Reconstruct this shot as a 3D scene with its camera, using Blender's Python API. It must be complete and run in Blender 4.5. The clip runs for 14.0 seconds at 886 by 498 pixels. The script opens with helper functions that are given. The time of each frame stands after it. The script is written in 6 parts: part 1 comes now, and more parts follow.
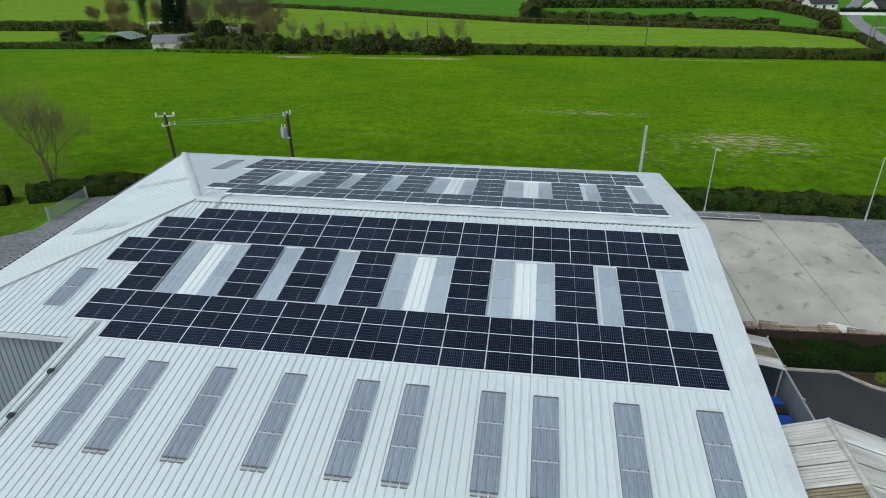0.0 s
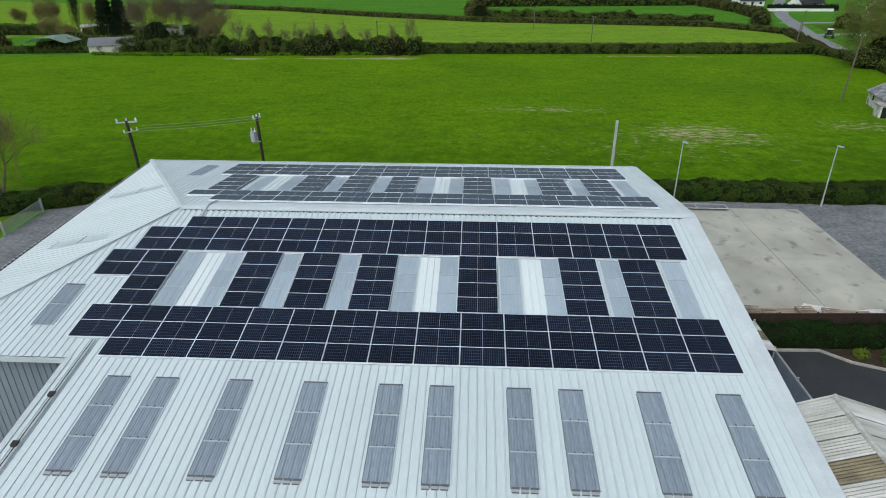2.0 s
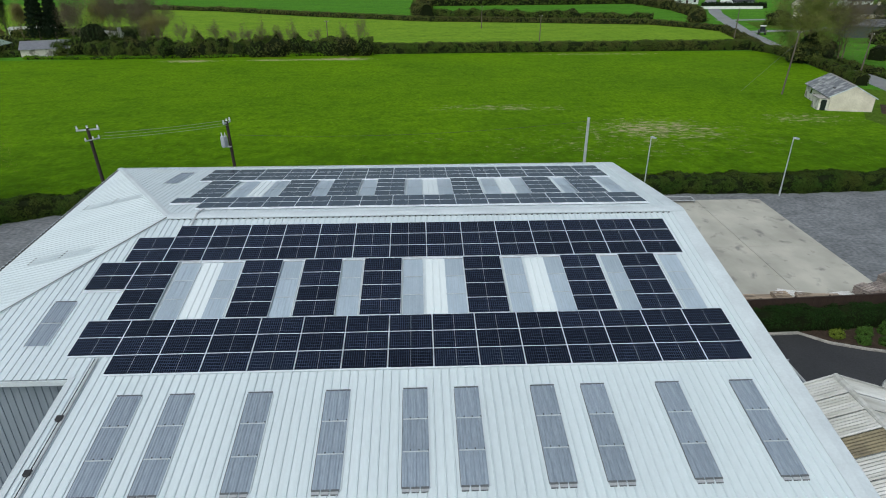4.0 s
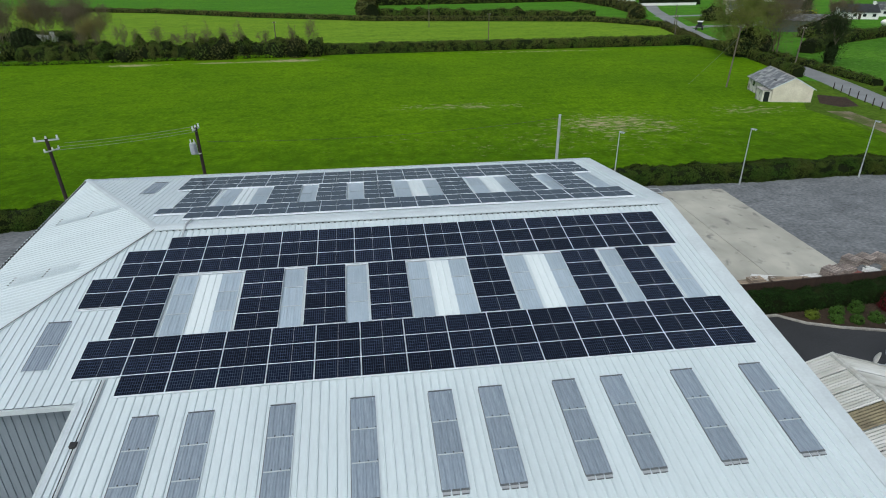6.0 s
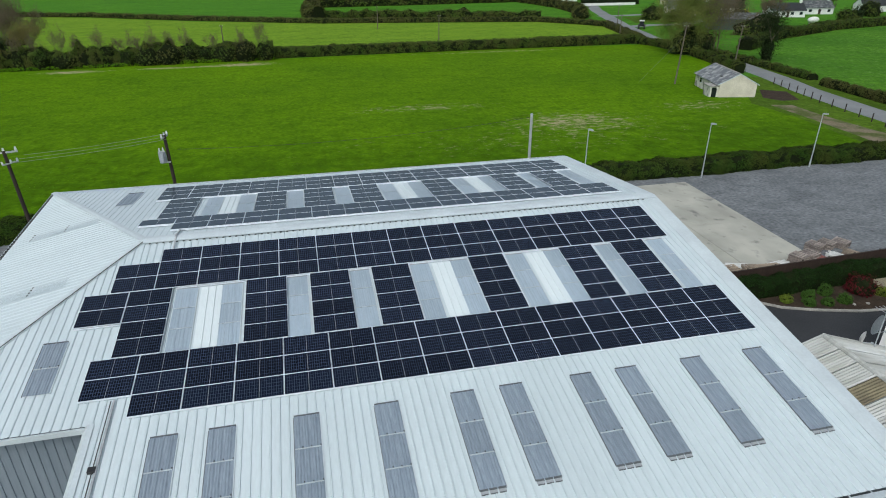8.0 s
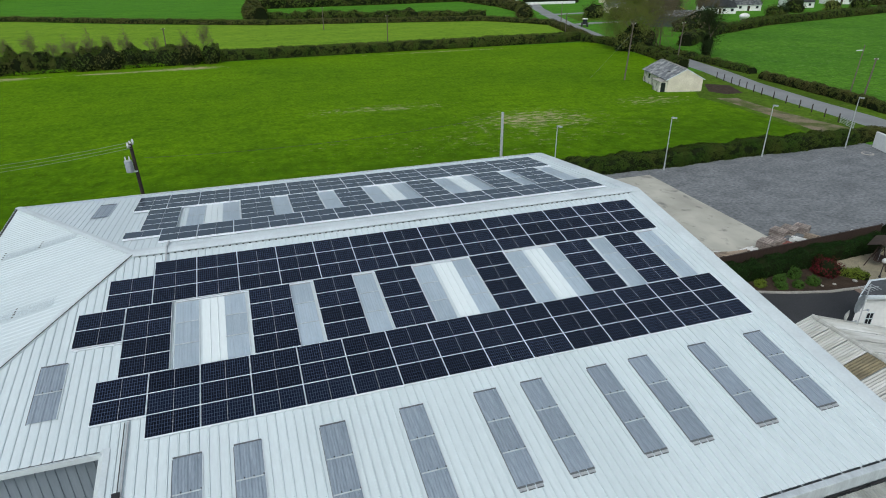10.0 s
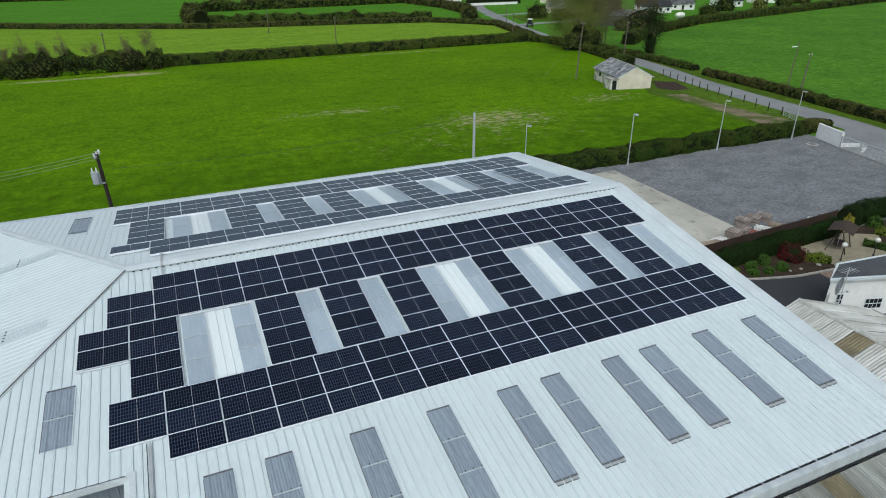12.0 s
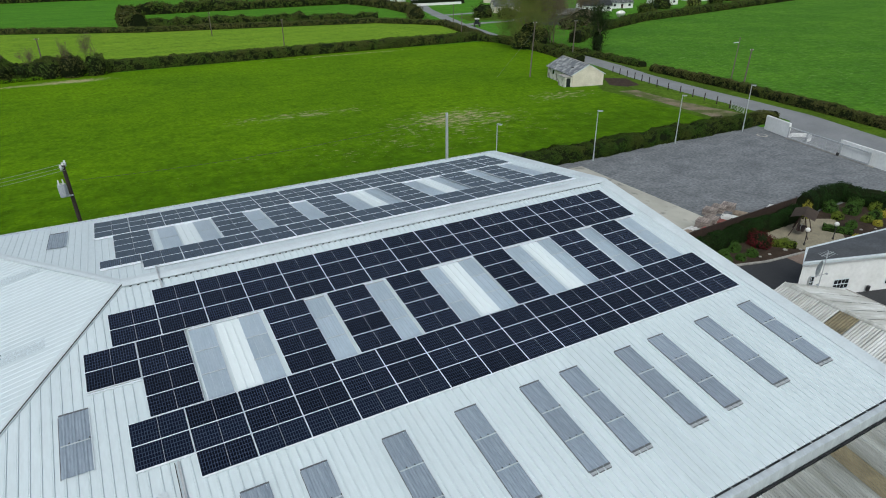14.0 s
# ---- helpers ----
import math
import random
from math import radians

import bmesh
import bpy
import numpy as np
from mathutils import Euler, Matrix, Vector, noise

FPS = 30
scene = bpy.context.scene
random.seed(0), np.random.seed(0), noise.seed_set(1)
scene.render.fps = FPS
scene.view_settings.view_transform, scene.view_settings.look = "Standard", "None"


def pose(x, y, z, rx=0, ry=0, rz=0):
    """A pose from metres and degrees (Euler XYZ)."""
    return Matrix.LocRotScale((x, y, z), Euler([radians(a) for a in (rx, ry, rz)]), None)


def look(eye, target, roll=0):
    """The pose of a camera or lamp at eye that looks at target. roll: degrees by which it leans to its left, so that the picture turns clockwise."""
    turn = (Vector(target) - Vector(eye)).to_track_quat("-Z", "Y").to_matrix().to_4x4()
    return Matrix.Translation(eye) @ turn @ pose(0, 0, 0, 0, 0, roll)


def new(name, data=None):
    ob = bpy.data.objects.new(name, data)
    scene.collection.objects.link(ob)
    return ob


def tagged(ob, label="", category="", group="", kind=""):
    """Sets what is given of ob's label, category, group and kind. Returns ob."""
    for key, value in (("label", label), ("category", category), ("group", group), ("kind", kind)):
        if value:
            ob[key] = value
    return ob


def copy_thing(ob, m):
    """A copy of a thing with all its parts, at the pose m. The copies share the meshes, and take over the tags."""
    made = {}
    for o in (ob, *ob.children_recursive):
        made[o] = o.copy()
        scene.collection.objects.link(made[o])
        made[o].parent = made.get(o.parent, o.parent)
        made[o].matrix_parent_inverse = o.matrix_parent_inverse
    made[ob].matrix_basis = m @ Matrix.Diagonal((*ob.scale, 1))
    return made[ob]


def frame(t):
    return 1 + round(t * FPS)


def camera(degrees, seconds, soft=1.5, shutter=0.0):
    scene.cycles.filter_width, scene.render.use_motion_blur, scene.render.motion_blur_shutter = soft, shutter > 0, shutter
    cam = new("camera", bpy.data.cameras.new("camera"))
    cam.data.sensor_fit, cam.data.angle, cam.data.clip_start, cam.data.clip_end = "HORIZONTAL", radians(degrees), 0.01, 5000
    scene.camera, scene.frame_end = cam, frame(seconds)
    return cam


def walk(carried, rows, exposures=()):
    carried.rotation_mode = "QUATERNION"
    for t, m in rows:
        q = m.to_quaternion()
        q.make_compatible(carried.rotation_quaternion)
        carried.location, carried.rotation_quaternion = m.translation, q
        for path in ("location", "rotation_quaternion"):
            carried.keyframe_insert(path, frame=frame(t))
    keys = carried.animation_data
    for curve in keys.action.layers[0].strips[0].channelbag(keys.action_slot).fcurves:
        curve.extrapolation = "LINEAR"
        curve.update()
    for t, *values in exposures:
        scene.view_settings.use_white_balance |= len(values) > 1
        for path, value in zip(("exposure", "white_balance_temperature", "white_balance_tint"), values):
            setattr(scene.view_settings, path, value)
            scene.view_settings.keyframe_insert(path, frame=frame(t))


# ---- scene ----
import itertools

cam = camera(71.3, 14.0, soft=1.0)
PATH = [
    (0, (19.143, -21.295, 22.709), (18.884, -19.513, 21.84), -0.1),
    (0.5, (18.435, -21.36, 22.683), (18.217, -19.571, 21.814), -0.1),
    (1, (17.75, -21.381, 22.687), (17.572, -19.59, 21.815), -0.1),
    (1.5, (16.994, -21.434, 22.685), (16.858, -19.64, 21.813), -0.1),
    (2, (16.238, -21.496, 22.68), (16.146, -19.698, 21.809), -0.1),
    (2.5, (15.529, -21.509, 22.688), (15.477, -19.71, 21.815), -0.1),
    (3, (14.79, -21.512, 22.722), (14.781, -19.712, 21.849), -0.0),
    (5.5, (11.197, -21.315, 22.855), (11.394, -19.528, 21.98), -0.1),
    (6, (10.489, -21.218, 22.89), (10.728, -19.436, 22.014), -0.1),
    (6.5, (9.819, -21.147, 22.907), (10.098, -19.37, 22.032), -0.1),
    (7, (9.149, -21.047, 22.925), (9.467, -19.276, 22.05), -0.1),
    (7.5, (8.454, -20.907, 22.928), (8.812, -19.145, 22.054), -0.1),
    (8, (7.771, -20.774, 22.93), (8.17, -19.019, 22.057), -0.1),
    (10.5, (4.376, -19.778, 22.963), (4.975, -18.081, 22.091), -0.2),
    (11, (3.686, -19.585, 22.971), (4.324, -17.901, 22.101), -0.2),
    (11.5, (3.009, -19.344, 23.006), (3.686, -17.676, 22.135), -0.2),
    (12, (2.344, -19.035, 23.031), (3.061, -17.383, 22.16), -0.2),
    (12.5, (1.689, -18.748, 23.058), (2.443, -17.114, 22.187), -0.2),
    (13, (1.039, -18.437, 23.072), (1.83, -16.82, 22.2), -0.2),
    (13.5, (0.389, -18.143, 23.074), (1.218, -16.545, 22.203), -0.3),
    (14, (-0.253, -17.832, 23.078), (0.612, -16.252, 22.207), -0.3),
]
walk(cam, [(t, look(eye, target, roll)) for t, eye, target, roll in PATH], ((0, 0.0, 6200, 3.5), (14, 0.0, 6200, 3.5)))

# ---- world, sun, exposure ----
world = bpy.data.worlds.new("overcast_sky")
scene.world = world
world.use_nodes = True
wn, wl = world.node_tree.nodes, world.node_tree.links
sky = wn.new("ShaderNodeTexSky")
sky.sky_type, sky.sun_disc = "NISHITA", False
sky.sun_elevation, sky.sun_rotation = radians(50), radians(200)
sky.dust_density, sky.air_density = 4.0, 1.0
grey = wn.new("ShaderNodeHueSaturation")
grey.inputs["Saturation"].default_value = 0.55
wl.new(sky.outputs[0], grey.inputs["Color"])
wl.new(grey.outputs[0], wn["Background"].inputs["Color"])
wn["Background"].inputs["Strength"].default_value = 0.13
sun = new("sun", bpy.data.lights.new("sun", "SUN"))
sun.data.energy, sun.data.angle, sun.data.color = 1.1, radians(20), (1.0, 0.99, 0.97)
sun.matrix_world = look((-75, -62, 110), (0, 0, 0))

# ---- materials ----


def material(name, base, second=None, rough=0.6, scale=2.0, metal=0.0, bump=0.0, fine=30.0, stretch=(1, 1, 1),
             mix=0.5, island=0.0, per_object=0.0, spec=0.5, bands=(0.35, 0.65), coords="Object", fine_amount=0.25, swirl=0.0):
    """A principled surface with two scales of variation and a fine relief."""
    m = bpy.data.materials.new(name)
    m.use_nodes = True
    n, l = m.node_tree.nodes, m.node_tree.links
    b = n["Principled BSDF"]
    b.inputs["Roughness"].default_value, b.inputs["Metallic"].default_value = rough, metal
    b.inputs["Specular IOR Level"].default_value = spec
    second = second or tuple(c * 0.8 for c in base)
    tc, mp = n.new("ShaderNodeTexCoord"), n.new("ShaderNodeMapping")
    mp.inputs["Scale"].default_value = stretch
    l.new(tc.outputs[coords], mp.inputs["Vector"])
    n1, n2 = n.new("ShaderNodeTexNoise"), n.new("ShaderNodeTexNoise")
    n1.inputs["Scale"].default_value, n1.inputs["Detail"].default_value = scale, 6
    n2.inputs["Scale"].default_value, n2.inputs["Detail"].default_value = fine, 7
    n1.inputs["Distortion"].default_value = swirl
    for k in (n1, n2):
        l.new(mp.outputs[0], k.inputs["Vector"])
    ramp = n.new("ShaderNodeMapRange")
    ramp.inputs["From Min"].default_value, ramp.inputs["From Max"].default_value = bands
    ramp.inputs["To Max"].default_value = mix * 2
    l.new(n1.outputs[0], ramp.inputs["Value"])
    c1 = n.new("ShaderNodeMix")
    c1.data_type = "RGBA"
    c1.inputs[6].default_value, c1.inputs[7].default_value = (*base, 1), (*second, 1)
    l.new(ramp.outputs[0], c1.inputs[0])
    c2 = n.new("ShaderNodeHueSaturation")
    l.new(c1.outputs[2], c2.inputs["Color"])
    val = n.new("ShaderNodeMapRange")
    val.inputs["From Min"].default_value, val.inputs["From Max"].default_value = 0.3, 0.7
    val.inputs["To Min"].default_value, val.inputs["To Max"].default_value = 1 - fine_amount, 1 + fine_amount
    l.new(n2.outputs[0], val.inputs["Value"])
    last = val.outputs[0]
    for amount, node, out in ((island, "ShaderNodeNewGeometry", "Random Per Island"), (per_object, "ShaderNodeObjectInfo", "Random")):
        if amount:
            r, f, mul = n.new(node), n.new("ShaderNodeMapRange"), n.new("ShaderNodeMath")
            f.inputs["To Min"].default_value, f.inputs["To Max"].default_value = 1 - amount, 1 + amount
            mul.operation = "MULTIPLY"
            l.new(r.outputs[out], f.inputs["Value"])
            l.new(last, mul.inputs[0])
            l.new(f.outputs[0], mul.inputs[1])
            last = mul.outputs[0]
    l.new(last, c2.inputs["Value"])
    l.new(c2.outputs[0], b.inputs["Base Color"])
    if bump:
        bp = n.new("ShaderNodeBump")
        bp.inputs["Strength"].default_value, bp.inputs["Distance"].default_value = bump, 0.05
        l.new(n2.outputs[0], bp.inputs["Height"])
        l.new(bp.outputs[0], b.inputs["Normal"])
    return m


def grass_material(name, base, second, dry, patches=(), streak=0.0, dry_low=0.66, steep_dark=(), tuft_shade=0.15):
    """Grass: broad tone drift, mottling, painted tuft shade, spots darkened as if seen steeply, and worn dry patches
    round the given places.
    """
    m = material(name, base, second, rough=0.9, scale=0.045, fine=2.2, bump=0.3, spec=0.03, fine_amount=0.24, stretch=(1, 1 + streak, 1))
    n, l = m.node_tree.nodes, m.node_tree.links
    b = n["Principled BSDF"]
    old = b.inputs["Base Color"].links[0].from_socket
    tc = n.new("ShaderNodeTexCoord")
    no = n.new("ShaderNodeTexNoise")
    no.inputs["Scale"].default_value, no.inputs["Detail"].default_value, no.inputs["Roughness"].default_value = 1.1, 10, 0.75
    mp = n.new("ShaderNodeMapping")
    mp.inputs["Scale"].default_value = (0.6, 1.0, 1)
    l.new(tc.outputs["Object"], mp.inputs["Vector"])
    l.new(mp.outputs[0], no.inputs["Vector"])
    def spots(places):
        total = None
        for px, py, rx, ry, power in places:
            total = spot(px, py, rx, ry, power, total)
        return total

    def spot(px, py, rx, ry, power, total):
        mm, ln, fall = n.new("ShaderNodeMapping"), n.new("ShaderNodeVectorMath"), n.new("ShaderNodeMapRange")
        mm.vector_type = "TEXTURE"
        mm.inputs["Location"].default_value, mm.inputs["Scale"].default_value = (px, py, 0), (rx, ry, 1e4)
        ln.operation = "LENGTH"
        l.new(tc.outputs["Object"], mm.inputs["Vector"])
        l.new(mm.outputs[0], ln.inputs[0])
        fall.inputs["From Min"].default_value, fall.inputs["From Max"].default_value = 0.2, 1.0
        fall.inputs["To Min"].default_value, fall.inputs["To Max"].default_value = power, 0.0
        l.new(ln.outputs["Value"], fall.inputs["Value"])
        if total is None:
            total = fall.outputs[0]
        else:
            ad = n.new("ShaderNodeMath")
            ad.operation = "ADD"
            l.new(total, ad.inputs[0])
            l.new(fall.outputs[0], ad.inputs[1])
            total = ad.outputs[0]
        return total

    total = spots(patches)
    ad = n.new("ShaderNodeMath")
    ad.operation = "ADD"
    l.new(no.outputs[0], ad.inputs[0])
    if total is not None:
        l.new(total, ad.inputs[1])
    else:
        ad.inputs[1].default_value = 0.0
    th = n.new("ShaderNodeMapRange")
    th.inputs["From Min"].default_value, th.inputs["From Max"].default_value = dry_low, dry_low + 0.13
    l.new(ad.outputs[0], th.inputs["Value"])
    mx = n.new("ShaderNodeMix")
    mx.data_type = "RGBA"
    mx.inputs[7].default_value = (*dry, 1)
    l.new(th.outputs[0], mx.inputs[0])
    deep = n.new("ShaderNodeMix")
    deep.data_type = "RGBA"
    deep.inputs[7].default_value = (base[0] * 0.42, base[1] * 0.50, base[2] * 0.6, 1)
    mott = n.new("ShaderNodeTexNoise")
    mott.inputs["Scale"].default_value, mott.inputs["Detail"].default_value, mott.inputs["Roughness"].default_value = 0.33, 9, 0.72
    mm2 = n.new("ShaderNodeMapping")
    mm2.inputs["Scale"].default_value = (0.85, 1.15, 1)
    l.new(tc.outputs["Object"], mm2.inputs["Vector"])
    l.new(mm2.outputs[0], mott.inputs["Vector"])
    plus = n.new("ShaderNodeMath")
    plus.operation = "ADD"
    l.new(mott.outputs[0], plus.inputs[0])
    # darkens the colour at spots where grass is seen from steeply above
    near_dark = spots(steep_dark)
    if near_dark is not None:
        l.new(near_dark, plus.inputs[1])
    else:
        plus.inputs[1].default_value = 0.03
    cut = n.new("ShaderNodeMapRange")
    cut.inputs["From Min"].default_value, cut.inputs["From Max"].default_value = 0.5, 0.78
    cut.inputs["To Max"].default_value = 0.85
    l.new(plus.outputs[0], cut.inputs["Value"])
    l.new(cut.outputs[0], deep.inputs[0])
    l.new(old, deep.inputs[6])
    # light and dark clumps: the shadow of tufts painted into the colour
    clump, gate_, tone = n.new("ShaderNodeTexNoise"), n.new("ShaderNodeMapRange"), n.new("ShaderNodeHueSaturation")
    clump.inputs["Scale"].default_value, clump.inputs["Detail"].default_value, clump.inputs["Roughness"].default_value = 0.75, 5, 0.68
    mm3 = n.new("ShaderNodeMapping")
    mm3.inputs["Scale"].default_value = (1.7, 0.85, 1)
    l.new(tc.outputs["Object"], mm3.inputs["Vector"])
    l.new(mm3.outputs[0], clump.inputs["Vector"])
    gate_.inputs["From Min"].default_value, gate_.inputs["From Max"].default_value = 0.36, 0.64
    gate_.inputs["To Min"].default_value, gate_.inputs["To Max"].default_value = 1 + tuft_shade, 1 - tuft_shade
    l.new(clump.outputs[0], gate_.inputs["Value"])
    l.new(gate_.outputs[0], tone.inputs["Value"])
    l.new(deep.outputs[2], tone.inputs["Color"])
    l.new(tone.outputs[0], mx.inputs[6])
    l.new(mx.outputs[2], b.inputs["Base Color"])
    return m


def cell_material():
    """Dark silicon cells under glass, ten by six half-cut cells to a half, with fine pale gaps."""
    m = bpy.data.materials.new("solar_cells")
    m.use_nodes = True
    n, l = m.node_tree.nodes, m.node_tree.links
    b = n["Principled BSDF"]
    b.inputs["Roughness"].default_value, b.inputs["Specular IOR Level"].default_value = 0.6, 0.0
    # anti-reflection glass over the cells; its blue tint stands in for bluer reflected sky
    fres, gloss, both = n.new("ShaderNodeFresnel"), n.new("ShaderNodeBsdfGlossy"), n.new("ShaderNodeMixShader")
    fres.inputs["IOR"].default_value, gloss.inputs["Roughness"].default_value = 1.335, 0.16
    gloss.inputs["Color"].default_value = (0.80, 0.90, 1.0, 1)
    l.new(fres.outputs[0], both.inputs[0])
    l.new(b.outputs[0], both.inputs[1])
    l.new(gloss.outputs[0], both.inputs[2])
    l.new(both.outputs[0], n["Material Output"].inputs["Surface"])
    tc, sep = n.new("ShaderNodeTexCoord"), n.new("ShaderNodeSeparateXYZ")
    l.new(tc.outputs["Object"], sep.inputs[0])
    lines = []
    for axis, size, width in ((0, 0.0966, 0.17), (1, 0.1818, 0.12)):
        at, dv, fr, lt = (n.new("ShaderNodeMath") for _ in range(4))
        at.operation, dv.operation, fr.operation, lt.operation = "ADD", "DIVIDE", "FRACT", "LESS_THAN"
        at.inputs[1].default_value = 2.0 * size - 0.012 + size * width / 2
        dv.inputs[1].default_value, lt.inputs[1].default_value = size, width
        l.new(sep.outputs[axis], at.inputs[0])
        l.new(at.outputs[0], dv.inputs[0])
        l.new(dv.outputs[0], fr.inputs[0])
        l.new(fr.outputs[0], lt.inputs[0])
        lines.append(lt.outputs[0])
    mx = n.new("ShaderNodeMath")
    mx.operation = "MAXIMUM"
    l.new(lines[0], mx.inputs[0])
    l.new(lines[1], mx.inputs[1])
    col = n.new("ShaderNodeMix")
    col.data_type = "RGBA"
    col.inputs[6].default_value, col.inputs[7].default_value = (0.0035, 0.0052, 0.0135, 1), (0.041, 0.053, 0.084, 1)
    l.new(mx.outputs[0], col.inputs[0])
    info, hs, rng = n.new("ShaderNodeObjectInfo"), n.new("ShaderNodeHueSaturation"), n.new("ShaderNodeMapRange")
    rng.inputs["To Min"].default_value, rng.inputs["To Max"].default_value = 0.75, 1.3
    l.new(info.outputs["Random"], rng.inputs["Value"])
    l.new(rng.outputs[0], hs.inputs["Value"])
    l.new(col.outputs[2], hs.inputs["Color"])
    l.new(hs.outputs[0], b.inputs["Base Color"])
    return m


def emissive(name, colour, strength):
    m = bpy.data.materials.new(name)
    m.use_nodes = True
    b = m.node_tree.nodes["Principled BSDF"]
    b.inputs["Base Color"].default_value = (*colour, 1)
    b.inputs["Emission Color"].default_value, b.inputs["Emission Strength"].default_value = (*colour, 1), strength
    return m


ROOF_WHITE = material("coated_roof_steel", (0.605, 0.675, 0.705), (0.565, 0.635, 0.665), rough=0.45, scale=0.25, fine=5, stretch=(2, 0.4, 1), mix=0.5, per_object=0.02, fine_amount=0.04)
HIP_WHITE = material("coated_hip_steel", (0.605, 0.675, 0.705), (0.565, 0.635, 0.665), rough=0.45, scale=0.25, fine=5, stretch=(0.4, 2, 1), mix=0.5, per_object=0.02, fine_amount=0.04)
CLEAN_STEEL = material("unweathered_roof_steel", (0.71, 0.77, 0.79), (0.68, 0.74, 0.76), rough=0.4, scale=0.3, fine=5, stretch=(2, 0.4, 1), fine_amount=0.03)
FASCIA = material("dull_white_fascia", (0.50, 0.55, 0.58), (0.40, 0.44, 0.47), rough=0.55, scale=0.8, fine=6, stretch=(2.5, 1, 0.5), fine_amount=0.1)
TRIM = material("white_flashing", (0.61, 0.67, 0.70), (0.52, 0.57, 0.6), rough=0.4, scale=0.6, fine=8, fine_amount=0.05)
# dark joints and fixings, and the painted shade inside gutters
DARK_GAP = material("dark_gap_and_shade", (0.05, 0.05, 0.05), rough=0.8)
CLAD = material("grey_cladding", (0.25, 0.29, 0.33), (0.21, 0.25, 0.29), rough=0.5, scale=0.4, fine=6, stretch=(3, 3, 0.3), fine_amount=0.06)
GRP = material("weathered_rooflight", (0.275, 0.325, 0.385), (0.20, 0.242, 0.295), rough=0.35, scale=1.6, fine=9, stretch=(4.5, 0.35, 1), per_object=0.08, fine_amount=0.16)
GRP_CLEAN = material("pale_rooflight", (0.37, 0.44, 0.51), (0.325, 0.395, 0.465), rough=0.3, scale=1.0, fine=8, stretch=(2, 0.6, 1), per_object=0.1, fine_amount=0.06)
GRP_PALE = material("clean_rooflight", (0.54, 0.61, 0.645), (0.48, 0.55, 0.585), rough=0.3, scale=1.0, fine=12)
LAP = material("pale_lap_seal", (0.50, 0.55, 0.58), rough=0.5)
RIB_PALE = material("pale_rooflight_rib", (0.43, 0.50, 0.565), rough=0.35)
# foot seals and edges, and the shadow line painted at rooflight heads
MID_GREY = material("grey_seal_and_shade", (0.13, 0.14, 0.15), rough=0.8)
CELLS = cell_material()
ALU = material("silver_aluminium", (0.80, 0.84, 0.90), (0.74, 0.78, 0.84), rough=0.45, metal=0.0, scale=3, fine=20, fine_amount=0.06)
STRIP = material("pale_cell_strip", (0.32, 0.33, 0.36), rough=0.3, scale=3)
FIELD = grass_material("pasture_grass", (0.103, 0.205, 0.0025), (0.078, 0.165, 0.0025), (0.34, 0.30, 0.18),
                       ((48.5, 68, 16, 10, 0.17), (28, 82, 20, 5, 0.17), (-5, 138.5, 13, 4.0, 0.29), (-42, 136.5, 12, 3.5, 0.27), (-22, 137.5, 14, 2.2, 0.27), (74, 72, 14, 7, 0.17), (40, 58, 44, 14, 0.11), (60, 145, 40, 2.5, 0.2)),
                       steep_dark=((-20, 44, 60, 22, 0.20), (40, 46, 50, 20, 0.16), (75, 50, 30, 20, 0.14), (0, 80, 160, 60, 0.05)))
STRIP_FIELD = grass_material("long_grass", (0.165, 0.275, 0.02), (0.135, 0.24, 0.017), (0.26, 0.27, 0.1), streak=2.0)
FAR_FIELD = grass_material("far_grass", (0.082, 0.215, 0.016), (0.060, 0.175, 0.014), (0.2, 0.3, 0.08), streak=3.0)
RIGHT_FIELD = grass_material("tufted_grass", (0.082, 0.20, 0.016), (0.058, 0.155, 0.013), (0.15, 0.26, 0.07), dry_low=0.55, tuft_shade=0.24)
VERGE = grass_material("verge_grass", (0.085, 0.15, 0.012), (0.06, 0.105, 0.011), (0.2, 0.19, 0.09), dry_low=0.6)
DIRT = material("bare_earth", (0.20, 0.165, 0.115), (0.085, 0.105, 0.03), bands=(0.42, 0.6), rough=0.95, scale=0.3, fine=4, bump=0.5, spec=0.1)
SOIL = material("dark_garden_soil", (0.06, 0.042, 0.03), (0.035, 0.026, 0.02), rough=0.95, scale=1.2, fine=9, bump=0.7, spec=0.1)
GRAVEL = material("grey_gravel", (0.188, 0.198, 0.208), (0.118, 0.126, 0.136), rough=0.9, scale=0.45, fine=3.4, bump=0.5, mix=0.45, spec=0.2, fine_amount=0.32, swirl=0.9, stretch=(0.8, 1.1, 1), bands=(0.36, 0.7))
CONCRETE = material("stained_concrete", (0.41, 0.40, 0.35), (0.15, 0.15, 0.145), bands=(0.58, 0.72), rough=0.85, scale=0.8, fine=0.3, bump=0.1, mix=0.36, swirl=0.3, spec=0.25, fine_amount=0.2, stretch=(1.1, 0.8, 1))
ROAD = material("worn_road_surface", (0.225, 0.232, 0.24), (0.178, 0.184, 0.192), rough=0.85, scale=0.2, fine=5, bump=0.2, fine_amount=0.12)
TARMAC = material("black_tarmac", (0.035, 0.036, 0.039), (0.026, 0.027, 0.03), rough=0.75, scale=0.4, fine=12, bump=0.25)
KERB = material("concrete_kerb", (0.38, 0.36, 0.33), (0.28, 0.27, 0.25), rough=0.9, scale=2, fine=15)
PAVING = material("buff_paving", (0.30, 0.265, 0.185), (0.23, 0.205, 0.145), rough=0.9, scale=1, fine=10)
BRICK_PAVE = material("red_brick_paving", (0.26, 0.19, 0.15), (0.2, 0.15, 0.12), rough=0.9, scale=1, fine=10)
